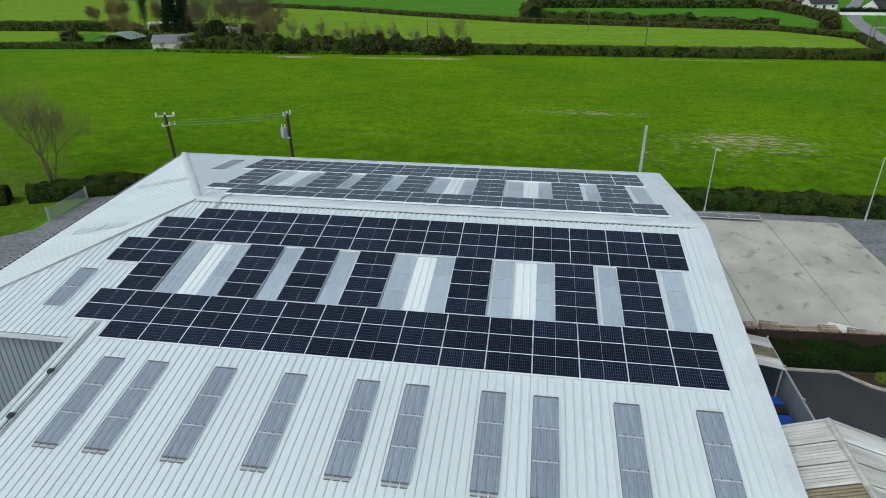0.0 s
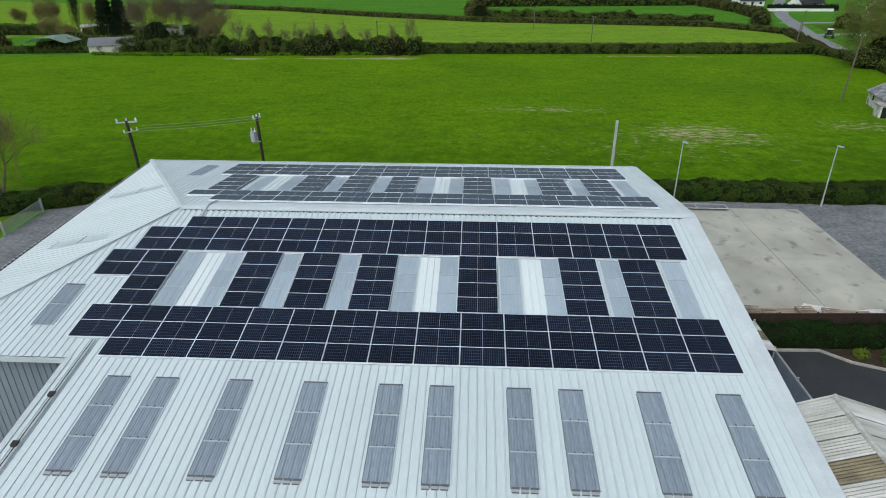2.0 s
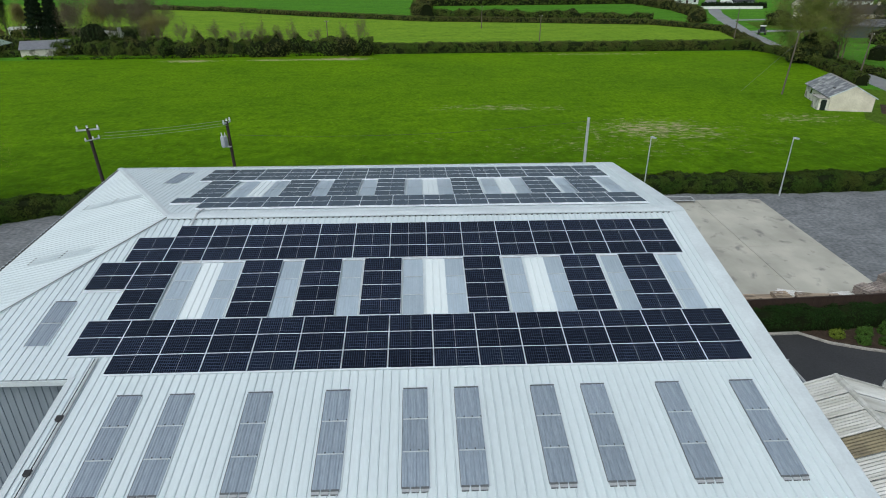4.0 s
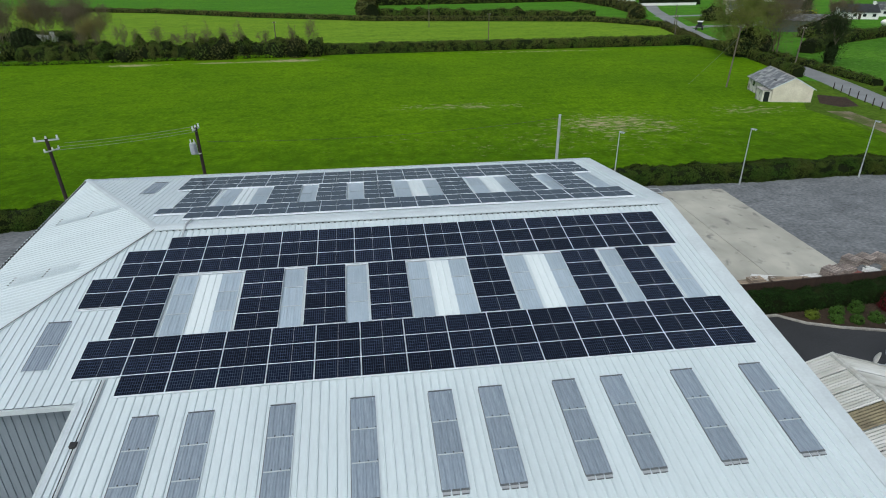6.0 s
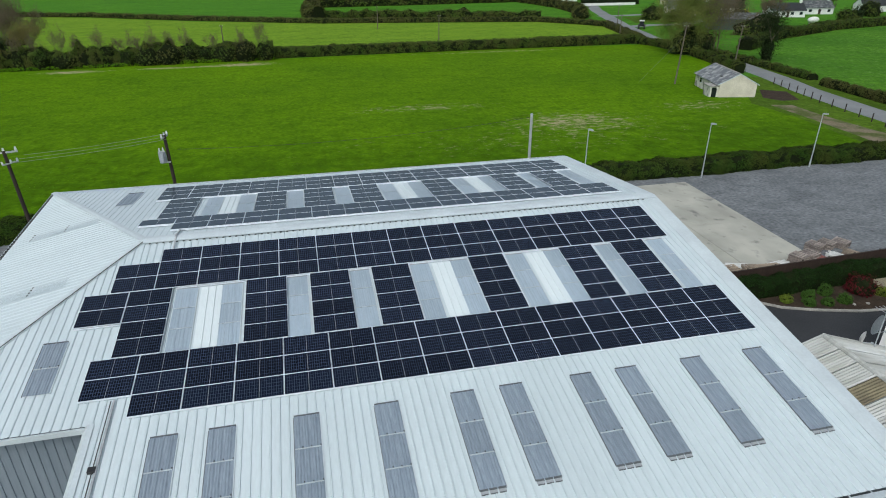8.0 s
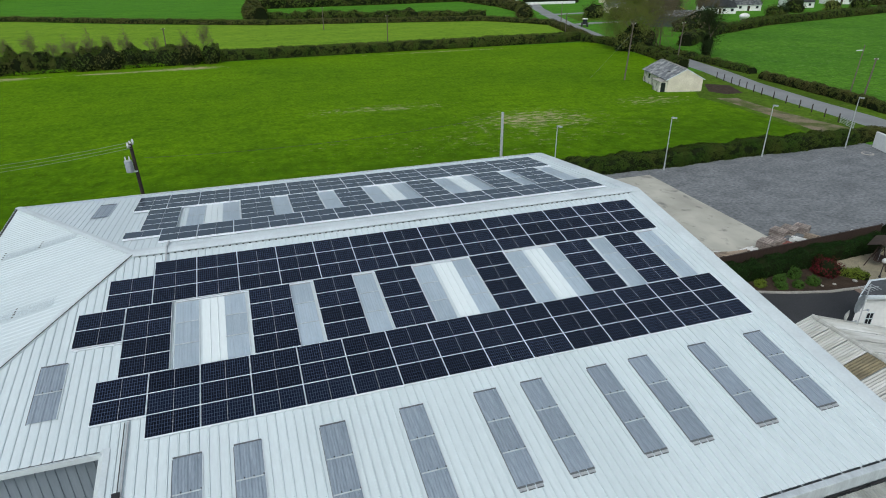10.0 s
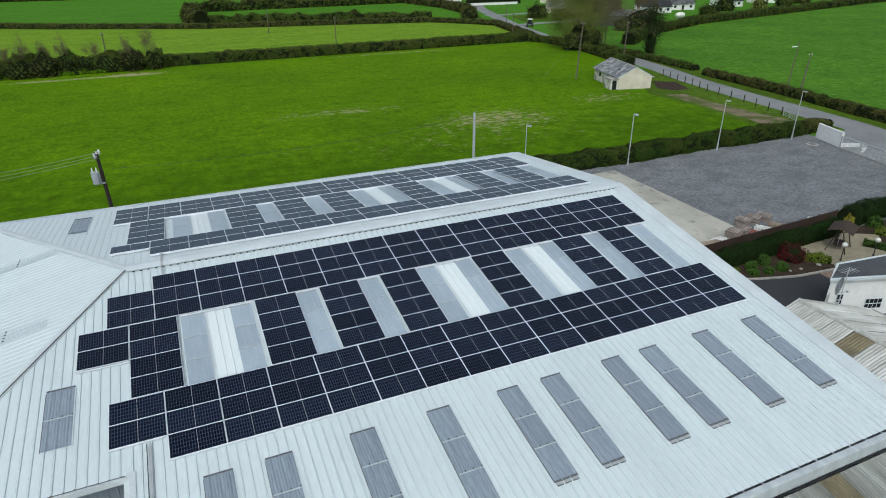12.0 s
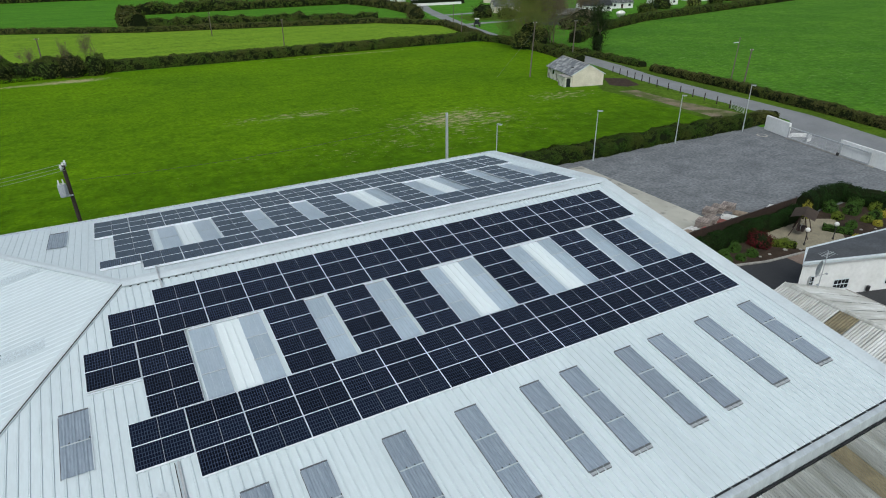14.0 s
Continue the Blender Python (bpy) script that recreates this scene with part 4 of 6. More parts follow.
MIDX = [-1.2, 4.2, 7.3, 10.42, 15.6, 20.77, 23.88]
for r in range(3, 7):
    for x in MIDX + ([-3.19] if r > 4 else []):
        panel(x, (r * H + 0.03) * C, front_z, FS)
for r in range(7, 10):
    for c in range(14 + (r < 9)):
        panel(-0.12 - (1.975 if r < 9 else 0) + 1.975 * c, (r * H + 0.06) * C, front_z, FS)
rail(0.0, 27.7, 0.035, front_z, FS)
rail(-1.98, -0.01, H * C + 0.035, front_z, FS)
rail(-3.19, -1.25, (5 * H + 0.03) * C - 0.05, front_z, FS)
rail(0.9, 27.5, (7 * H + 0.02) * C, front_z, FS)
# back slope: near band of two, middle of four, far band of three
BH, KB = 1.262, 1.125
for r in range(2):
    y = 13.72 + r * BH
    for c in range(14 + (r > 0)):
        panel(-0.2 - DX * (r > 0) + DX * c, y, back_z, -BS, KB)
for r in range(4):
    y = 16.3 + r * 1.2
    for x in [-1.42, 4.2, 7.3, 10.42, 15.6, 20.77, 23.88]:
        panel(x, y, back_z, -BS, 1.07)
for r in range(3):
    y = 21.2 + r * BH
    for c in range(15):
        panel(-2.4 + DX * c, y, back_z, -BS, KB)
rail(-0.2, 27.6, 13.68, back_z, -BS)
rail(-2.18, -0.25, 14.94, back_z, -BS)
rail(-2.4, 27.3, 21.16, back_z, -BS)
for o in (proto, *proto.children_recursive):
    bpy.data.objects.remove(o)

# ---- annexe, alley and house beside the warehouse ----
annexe = thing("annexe", pose(0, 0, 0), "old annexe with weathered corrugated grey roof", "building")
AY1, AR = -0.3, 31.45


def west_z(x):
    return 5.95 - 0.33 * (AR - x)


def east_z(x):
    return 5.95 - 0.33 * (x - AR)


def old_sheet(y0, y1, xa, xb, zf, mat, parent):
    """A corrugated sheet, waves running down the slope."""
    bm, rows = bmesh.new(), []
    n = 14
    for i in range(n + 1):
        y = y0 + (y1 - y0) * i / n
        up = 0.045 * (i % 2) + (0.03 if i in (0, 1) else 0)
        rows.append([bm.verts.new((x, y, zf(x) + up)) for x in (xa, xb)])
    for a, b in zip(rows, rows[1:]):
        bm.faces.new((a[0], a[1], b[1], b[0]))
    bmesh.ops.recalc_face_normals(bm, faces=bm.faces[:])
    part("roof_sheet", bm, mat, parent)


for k in range(9):
    y1 = AY1 - k * 1.06
    patch = 2.9 < -y1 < 4.0
    old_sheet(y1 - 1.05, y1, 29.35, AR - 0.05, west_z, OLD_LIGHT if patch else OLD_SHEET, annexe)
    old_sheet(y1 - 1.05, y1, AR + 0.05, 38.2, east_z, OLD_SHEET, annexe)
bm = bmesh.new()
tube(bm, [(AR, AY1 + 0.05, 5.97), (AR, -10, 5.97)], [0.13, 0.13], 8)
part("ridge_cap", bm, OLD_SHEET, annexe, "rounded pale ridge tiles")
part("bargeboard", tube_mesh([(29.35, AY1 + 0.03, west_z(29.35)), (AR, AY1 + 0.03, 6.0), (38.2, AY1 + 0.03, east_z(38.2))], [0.07] * 3, 4), OLD_SHEET, annexe)
bm = bmesh.new()
vs = [bm.verts.new((x, AY1 - 0.1, z)) for x, z in ((29.6, 0), (35.9, 0), (35.9, east_z(35.9) - 0.05), (AR, 5.85), (29.6, west_z(29.6) - 0.05))]
f = bm.faces.new(vs)
bmesh.ops.extrude_face_region(bm, geom=[f])
for v in bm.verts[-5:]:
    v.co.y -= 0.25
bmesh.ops.recalc_face_normals(bm, faces=bm.faces[:])
part("gable_wall", bm, RENDER, annexe)
part("side_wall", box_mesh(35.65, 35.9, -10, AY1 - 0.36, 0, east_z(35.9) - 0.06), RENDER, annexe)
part("gutter", tube_mesh([(38.25, AY1, east_z(38.2)), (38.25, -10, east_z(38.2))], [0.07, 0.07], 6), KERB, annexe)
lean = thing("lean_to", pose(0, 0, 0), "old corrugated lean-to roof below the eave", "building")
for k in range(16):
    x0 = 13.0 + k * 1.06
    bm, rows = bmesh.new(), []
    for i in range(15):
        x = x0 + 1.05 * i / 14
        rows.append([bm.verts.new((x, y, z + 0.03 * (i % 2))) for y, z in ((-8.78, 4.6), (-15.5, 3.45))])
    for a, b in zip(rows, rows[1:]):
        bm.faces.new((a[0], a[1], b[1], b[0]))
    part("roof_sheet", bm, OLD_LIGHT if k in (9,) else DARK_SHEET, lean)
# black strip added as the jagged shadow line below the fascia
bm = bmesh.new()
x = 13.0
while x < 29.9:
    box(bm, x, x + 0.16, -8.74 - 0.03 * math.sin(x * 5.1), -8.67, 4.605, 4.65)
    x += 0.17
tagged(part("ragged_flashing", bm, BLACK, lean, "ragged dark shadow line under the eave"), kind="stuff")
part("front_wall", box_mesh(13.0, 29.9, -15.4, -15.2, 0, 3.44), RENDER, lean)
part("side_wall", box_mesh(29.7, 29.9, -15.19, -8.8, 0, 3.46), RENDER, lean)

alley = thing("alley_wall", pose(0, 0, 0), "grey boarded wall with a steel rail along the top", "wall", kind="structure")
part("panel", box_mesh(33.55, 33.67, -0.1, 11.5, 0, 2.15), CLAD, alley)
part("top_rail", tube_mesh([(33.61, -0.1, 2.18), (33.61, 11.6, 2.18)], [0.05, 0.05], 6), GALV, alley)
for y in (0.3, 3.0, 5.8, 8.6, 11.5):
    part("post", tube_mesh([(33.61, y, 0), (33.61, y, 2.35)], [0.06, 0.06], 6), GALV, alley)
canopy = thing("canopy", pose(0, 0, 0), "aged translucent lean-to canopy over the side door", "canopy")
for k in range(3):
    y0 = 7.6 + k * 1.02
    bm, rows = bmesh.new(), []
    for i in range(11):
        y = y0 + i * 0.1
        rows.append([bm.verts.new((x, y, z + 0.02 * (i % 2))) for x, z in ((29.3, 3.4), (33.2, 2.75))])
    for a, b in zip(rows, rows[1:]):
        bm.faces.new((a[0], a[1], b[1], b[0]))
    part("sheet", bm, OLD_LIGHT if k == 1 else OLD_SHEET, canopy)
for y in (7.7, 10.6):
    part("post", tube_mesh([(33.1, y, 0), (33.1, y, 2.74)], [0.05, 0.05], 6), GALV, canopy)


def bin_(x, y, mat, label):
    root = thing("wheelie_bin", pose(x, y, 0.03, 0, 0, 90), label, "bin", "wheelie bins")
    bm = bmesh.new()
    lo, hi = [(-0.22, -0.25), (0.22, -0.25), (0.22, 0.25), (-0.22, 0.25)], [(-0.29, -0.35), (0.29, -0.35), (0.29, 0.35), (-0.29, 0.35)]
    a, b = [bm.verts.new((*p, 0.08)) for p in lo], [bm.verts.new((*p, 1.0)) for p in hi]
    bm.faces.new(a[::-1])
    bm.faces.new(b)
    for i in range(4):
        bm.faces.new((a[i], a[(i + 1) % 4], b[(i + 1) % 4], b[i]))
    part("body", bm, mat, root)
    bm = bmesh.new()
    rows = [[bm.verts.new((x_, y_, z_)) for x_ in (-0.31, 0.31)] for y_, z_ in ((-0.38, 1.01), (-0.2, 1.09), (0.1, 1.11), (0.38, 1.04), (0.38, 1.0), (-0.38, 0.99))]
    for i in range(6):
        p, q = rows[i], rows[(i + 1) % 6]
        bm.faces.new((p[0], p[1], q[1], q[0]))
    bm.faces.new([r[0] for r in rows][::-1])
    bm.faces.new([r[1] for r in rows])
    part("lid", bm, mat, root)
    part("handle", tube_mesh([(-0.28, 0.42, 0.98), (0.28, 0.42, 0.98)], [0.02, 0.02], 6), mat, root)
    for s in (-0.24, 0.24):
        part("wheel", tube_mesh([(s - 0.03, 0.27, 0.1), (s + 0.03, 0.27, 0.1)], [0.1, 0.1], 10), BLACK, root)


bin_(32.95, 7.1, BLUE, "blue plastic wheelie bin beside the wall")
bin_(32.9, 6.35, BLACK, "black plastic wheelie bin beside the wall")
bin_(32.95, 5.6, BLUE, "blue plastic wheelie bin beside the wall")


def dish(x, y, z, yaw, r, label, mat):
    root = thing("satellite_dish", pose(x, y, z, 0, 0, yaw), label, "satellite dish", "dishes")
    bm = bmesh.new()
    c = bm.verts.new((0, 0.12, 0))
    prev = None
    for q in (0.4, 0.75, 1.0):
        ring = [bm.verts.new((math.cos(a) * r * q, 0.12 * (1 - q * q), math.sin(a) * r * q)) for a in np.linspace(0, math.tau, 16, endpoint=False)]
        for i in range(16):
            j = (i + 1) % 16
            bm.faces.new((c, ring[i], ring[j])) if prev is None else bm.faces.new((prev[i], ring[i], ring[j], prev[j]))
        prev = ring
    bmesh.ops.solidify(bm, geom=bm.faces[:], thickness=0.02)
    part("reflector", bm, mat, root)
    part("arm", tube_mesh([(0, 0.1, -r), (0, -0.4, -r * 0.3)], [0.02, 0.02], 5), GALV, root)
    part("receiver", box_mesh(-0.04, 0.04, -0.5, -0.38, -r * 0.3 - 0.04, -r * 0.3 + 0.06, 0.01), GREY_PAINT, root)
    return root


mast = thing("aerial_mast", pose(34.55, -0.5, 0), "steel aerial mast on the annexe gable", "mast")
part("pole", tube_mesh([(0, 0, 3.6), (0, 0, 7.4)], [0.03, 0.03], 6), GALV, mast)
for k in range(5):
    part("element", tube_mesh([(-0.45 + 0.22 * k, -0.3, 7.2), (-0.45 + 0.22 * k, 0.3, 7.2)], [0.012, 0.012], 4), GALV, mast)
part("boom", tube_mesh([(-0.6, 0, 7.2), (0.6, 0, 7.2)], [0.018, 0.018], 4), GALV, mast)
dish(34.6, -0.25, 6.1, 15, 0.55, "grey satellite dish on the mast", GREY_PAINT)
dish(33.95, -0.25, 5.45, 25, 0.36, "small white satellite dish on the mast", OPAL)

house = thing("white_house", pose(40.8, 4.0, 0, 0, 0, -17.5), "low white rendered house with small dark windows", "house")
bm = bmesh.new()
prism(bm, [(0, 0), (18, 0), (18, 5.0), (1.9, 1.6)], 0, 3.0)
part("wall", bm, RENDER, house)
bm = bmesh.new()
prism(bm, [(-0.35, -0.3), (18.2, -0.3), (18.2, 5.3), (1.7, 1.9)], 3.01, 3.2)
part("fascia", bm, TRIM, house, "white fascia and eaves board")
bm = bmesh.new()
lo = [bm.verts.new(p) for p in ((-0.1, -0.1, 3.204), (18.1, -0.1, 3.204), (18.1, 5.1, 3.204), (1.75, 1.7, 3.204))]
hi = [bm.verts.new(p) for p in ((1.8, 0.9, 3.28), (17, 2.3, 3.45))]
for f in ((lo[0], lo[1], hi[1], hi[0]), (lo[1], lo[2], hi[1]), (lo[2], lo[3], hi[0], hi[1]), (lo[3], lo[0], hi[0])):
    bm.faces.new(f)
part("roof", bm, DARK_SLATE, house)
for x0, w, z0, h in ((0.75, 0.5, 0.95, 0.9), (3.0, 1.3, 0.55, 0.8), (7.5, 1.4, 0.5, 0.95)):
    win = part("window", box_mesh(x0, x0 + w, -0.03, 0.06, z0, z0 + h), TRIM, house, "white window frame with dark panes")
    n = 2 if w < 1 else 4
    for i in range(n):
        for j in range(2):
            a = x0 + 0.05 + i * (w - 0.06) / n
            part("pane", box_mesh(a, a + (w - 0.06) / n - 0.05, -0.042, -0.02, z0 + 0.05 + j * (h / 2 - 0.01), z0 + h / 2 - 0.04 + j * (h / 2 - 0.01)), GLASS_DARK, win)
part("flue", tube_mesh([(6.0, -0.2, 0.2), (6.0, -0.2, 0.6)], [0.13, 0.13], 8), BLACK, house, "black boiler flue")

# ---- garden ----
fence = thing("timber_fence", pose(31, 12.8, 0, 0, 0, 2.8), "dark brown close-boarded timber fence", "fence")
n_boards = 163
board = bpy.data.meshes.new("board")
bmt = box_mesh(0, 0.142, -0.012, 0.012, 0.05, 1.82)
bmt.to_mesh(board)
bmt.free()
board.materials.append(DARK_WOOD)
for k in range(n_boards):
    o = part("board", board, None, fence)
    o.location = (k * 0.15, 0.006 * (k % 2), 0.03 * math.sin(k * 1.7) * 0.3)
for k in range(11):
    part("post", box_mesh(k * 2.44, k * 2.44 + 0.1, 0.03, 0.13, 0, 1.92), DARK_WOOD, fence)
for z in (0.4, 1.5):
    part("rail", box_mesh(0, 24.5, 0.02, 0.07, z, z + 0.08), DARK_WOOD, fence)
part("capping", box_mesh(0, 24.5, -0.05, 0.08, 1.84, 1.88), DARK_WOOD, fence)

hedge([(34.2, 12.35), (40, 12.5), (48, 12.95), (54.5, 13.3)], 1.1, 1.5, LAUREL, 1500, 0.06, "dense dark laurel hedge in front of the fence", 0.2, step=0.8)
hedge([(56.6, 13.9), (60, 14.6), (63.5, 14.6), (64.5, 11.5), (64.5, 7)], 1.6, 1.75, LAUREL, 1100, 0.065, "dense dark hedge round the garden", 0.2, step=0.8)
hedge([(47.2, 11.2), (49.0, 9.4)], 0.6, 0.6, LIME, 600, 0.06, "low clipped green border hedge", 0.12, step=0.5)
hedge([(54.6, 10.6), (55.9, 8.6)], 0.6, 0.6, GARDEN, 600, 0.06, "low clipped green border hedge", 0.12, step=0.5)
for k, (x, y, r, h, mat, label) in enumerate((
        (40.4, 11.2, 0.5, 0.7, LIME, "small lime green shrub in the bed"), (42.3, 11.3, 0.55, 0.85, GARDEN, "rounded green shrub in the bed"),
        (43.9, 11.5, 0.6, 0.95, GARDEN, "rounded green shrub in the bed"), (41.7, 10.45, 0.5, 0.65, GARDEN, "low green shrub in the bed"),
        (43.0, 10.2, 0.5, 0.65, GARDEN, "low green shrub in the bed"), (44.4, 10.2, 0.58, 0.8, GARDEN, "rounded green shrub in the bed"),
        (46.8, 11.3, 1.5, 1.5, MAROON, "spreading dark red maple shrub"), (48.4, 10.2, 0.7, 0.9, LIME, "leafy green shrub beside the paving"),
        (56.0, 13.2, 0.6, 1.9, YELLOW, "tall golden flowering shrub by the fence"), (59.4, 12.9, 1.0, 1.3, GARDEN, "rounded green shrub by the hedge"),
        (60.7, 11.6, 1.0, 1.3, GARDEN, "rounded green shrub by the hedge"), (62.6, 12.3, 0.9, 1.3, GARDEN, "rounded green shrub by the hedge"),
        (58.2, 11.4, 0.7, 0.9, LIME, "lime green shrub in the border"), (61.5, 9.8, 0.8, 1.0, GARDEN, "rounded green shrub in the border"),
        (60.0, 9.7, 0.6, 0.8, LIME, "lime green shrub in the border"), (62.8, 9.4, 0.7, 0.9, YELLOW, "golden shrub in the border"),
        (60.0, 8.7, 0.5, 0.6, YELLOW, "golden shrub in the border"), (55.4, 7.9, 0.45, 0.5, YELLOW, "small golden shrub by the lamp"),
        (57.4, 9.6, 0.6, 0.8, GARDEN, "low green shrub in the border"), (63.4, 10.8, 0.8, 1.1, LIME, "lime green shrub by the hedge"))):
    bush(x, y, r * 0.8, r * 0.74, h * 0.85, mat, 3200, 0.055, label, "shrub", "garden shrubs", "shrub")
for k, (x, y, r) in enumerate(((47.8, 9.5, 0.3), (45.9, 9.6, 0.22), (44.8, 9.7, 0.18), (57.6, 8.8, 0.2), (59.0, 8.3, 0.16), (49.0, 8.9, 0.2), (58.8, 10.4, 0.18))):
    bm = bmesh.new()
    bmesh.ops.create_icosphere(bm, subdivisions=2, radius=r * 0.65)
    for v in bm.verts:
        v.co *= 1 + 0.25 * noise.noise(v.co * 5 + Vector((k, 0, 0)))
        v.co.z = max(v.co.z * 0.6, -0.03)
    o = part("stone", bm, KERB)
    o.location = (x, y, 0.08)
    tagged(o, "pale rounded stone in the garden bed", "stone", "garden stones")


def globe_lamp(x, y, h=1.45):
    root = thing("globe_lamp", pose(x, y, 0.05), "white globe garden lamp on a black post", "lamp", "garden lamps")
    part("post", tube_mesh([(0, 0, 0), (0, 0, 0.15), (0, 0, 0.2), (0, 0, h - 0.2)], [0.1, 0.09, 0.04, 0.035], 8), BLACK, root)
    bm = bmesh.new()
    bmesh.ops.create_uvsphere(bm, u_segments=16, v_segments=10, radius=0.2)
    g = part("globe", bm, OPAL, root)
    g.location = (0, 0, h)


globe_lamp(50.1, 9.35)
globe_lamp(53.4, 8.85)
swing = thing("swing_seat", pose(52.0, 11.0, 0.07, 0, 0, 25), "dark timber garden swing seat with pitched roof", "swing seat")
for sx in (-1.0, 1.0):
    for sy in (-0.75, 0.75):
        part("leg", tube_mesh([(sx * 1.05, sy, 0), (sx * 0.95, sy * 0.25, 1.85)], [0.05, 0.05], 4), DARK_WOOD, swing)
part("beam", box_mesh(-1.1, 1.1, -0.06, 0.06, 1.78, 1.9), DARK_WOOD, swing)
bm = bmesh.new()
for s in (-1, 1):
    vs = [bm.verts.new(p) for p in ((-1.3, 0, 2.2), (1.3, 0, 2.2), (1.3, s * 0.95, 1.85), (-1.3, s * 0.95, 1.85))]
    bm.faces.new(vs if s > 0 else vs[::-1])
bmesh.ops.solidify(bm, geom=bm.faces[:], thickness=0.04)
part("roof", bm, material("brown_felt_roof", (0.12, 0.09, 0.075), rough=0.9), swing)
part("seat", box_mesh(-0.75, 0.75, -0.28, 0.25, 0.5, 0.56), DARK_WOOD, swing)
part("backrest", box_mesh(-0.75, 0.75, 0.25, 0.31, 0.56, 1.1), DARK_WOOD, swing)
for sx in (-0.72, 0.72):
    part("chain", tube_mesh([(sx, 0, 0.56), (sx, 0, 1.8)], [0.012, 0.012], 4), GALV, swing)

# ---- yard things ----


def pallet(x, y, z, yaw, mat, label, layers=1):
    root = thing("pallet", pose(x, y, z, 0, 0, yaw), label, "pallet", "pallets and boards")
    for j in range(layers):
        o = j * 0.15
        for k in range(3):
            part("bearer", box_mesh(k * 0.5, k * 0.5 + 0.1, 0, 1.2, o, o + 0.09), mat, root)
        for k in range(6):
            part("slat", box_mesh(-0.02, 1.14, k * 0.215, k * 0.215 + 0.12, o + 0.091, o + 0.112), mat, root)


for x, y, yaw, layers in ((33.6, 14.9, 8, 3), (34.8, 15.0, -5, 4), (36.2, 14.9, 3, 3), (38.6, 15.0, 4, 4), (40.2, 15.2, -12, 3), (45.4, 15.5, 25, 5), (46.6, 15.8, 20, 5), (48.6, 17.4, 24, 4), (49.9, 17.5, 25, 4), (51.2, 17.4, 25, 4)):
    pallet(x, y, 0.064 if x < 46 else 0.012, yaw, PALLET if x < 45 else GREY_WOOD, "stack of pale weathered timber pallets" if layers > 1 else "pale weathered timber pallet on the slab", layers)


def boards(x, y, yaw, n, length, mat, label):
    root = thing("board_stack", pose(x, y, 0.064 if x < 46 else 0.012, 0, 0, yaw), label, "boards", "pallets and boards")
    r = random.Random(int(x * 10))
    for k in range(n):
        a, b = r.uniform(-0.3, 0.3), r.uniform(-4, 4)
        o = part("board", box_mesh(-length / 2, length / 2, -0.1, 0.1, 0, 0.045, 0.006), mat, root)
        o.matrix_basis = pose(a, (k % 4) * 0.22, (k // 4) * 0.05, 0, 0, b * 0.4)


boards(37.6, 15.6, 3, 20, 2.4, PALLET, "loose pale timber boards beside the fence")
boards(42.2, 15.4, -4, 28, 2.6, PALLET, "loose pale timber boards beside the fence")
boards(48.2, 15.6, 115, 32, 2.6, RED_WOOD, "stack of reddish boards beside the fence")
boards(49.9, 15.7, 115, 30, 2.6, WHITE_BOARD, "stack of whitish boards beside the fence")
boards(51.5, 15.9, 115, 30, 2.2, PALLET, "stack of pale boards beside the fence")
boards(40.4, 16.3, -20, 14, 1.8, WHITE_BOARD, "loose white packing boards on the slab")
boards(43.9, 15.9, 10, 14, 1.6, WHITE_BOARD, "loose white packing boards on the slab")
boards(55.0, 15.6, 22, 20, 1.8, WHITE_BOARD, "stack of whitish boards beside the fence")
crate = thing("crate", pose(44.7, 15.2, 0.07, 0, 0, 12), "red plastic crate beside the boards", "crate")
for a in ((-0.4, 0.4, -0.3, -0.26), (-0.4, 0.4, 0.26, 0.3), (-0.4, -0.36, -0.26, 0.26), (0.36, 0.4, -0.26, 0.26)):
    part("side", box_mesh(*a, 0, 0.45), RED, crate)
part("base", box_mesh(-0.36, 0.36, -0.26, 0.26, 0.01, 0.04), RED, crate)
cover = thing("drain_cover", pose(78.1, 33.9, 0.01), "round drain cover with a pale collar", "drain")
part("collar", tube_mesh([(0, 0, 0), (0, 0, 0.05)], [0.75, 0.72], 16), KERB, cover)
part("lid", tube_mesh([(0, 0, 0.05), (0, 0, 0.07)], [0.5, 0.5], 16), GRAVEL, cover)
pen = thing("cattle_grid", pose(32.2, 34.9, 0.07), "galvanised steel grid lying at the slab edge", "cattle grid")
for y in (0, 1.1):
    part("rail", tube_mesh([(0, y, 0.25), (8.6, y - 0.1, 0.25)], [0.05, 0.05], 6), GALV, pen)
for k in range(4):
    part("crossbar", tube_mesh([(k * 2.85, 0, 0.25), (k * 2.85, 1.1, 0.25)], [0.04, 0.04], 6), GALV, pen)
    part("foot", tube_mesh([(k * 2.85, 0, 0), (k * 2.85, 0, 0.24)], [0.05, 0.05], 6), GALV, pen)
part("mesh_infill", box_mesh(0.05, 8.5, 0.05, 1.0, 0.24, 0.255), GRAVEL, pen)


def lamp_post(x, y, h, yaw, label):
    root = thing("lamp_post", pose(x, y, 0), label, "lamp post", "yard lamp posts")
    part("base", tube_mesh([(0, 0, 0), (0, 0, 0.9)], [0.09, 0.085], 8), GALV, root)
    part("column", tube_mesh([(0, 0, 0.9), (0, 0, h)], [0.065, 0.045], 8), GALV, root)
    head = part("head", box_mesh(-0.05, 0.55, -0.11, 0.11, -0.05, 0.07, 0.03), GREY_PAINT, root, "grey lamp head")
    head.matrix_basis = pose(0, 0, h, 0, 0, yaw)
    part("lens", box_mesh(0.12, 0.5, -0.09, 0.09, -0.065, -0.051), OPAL, head)


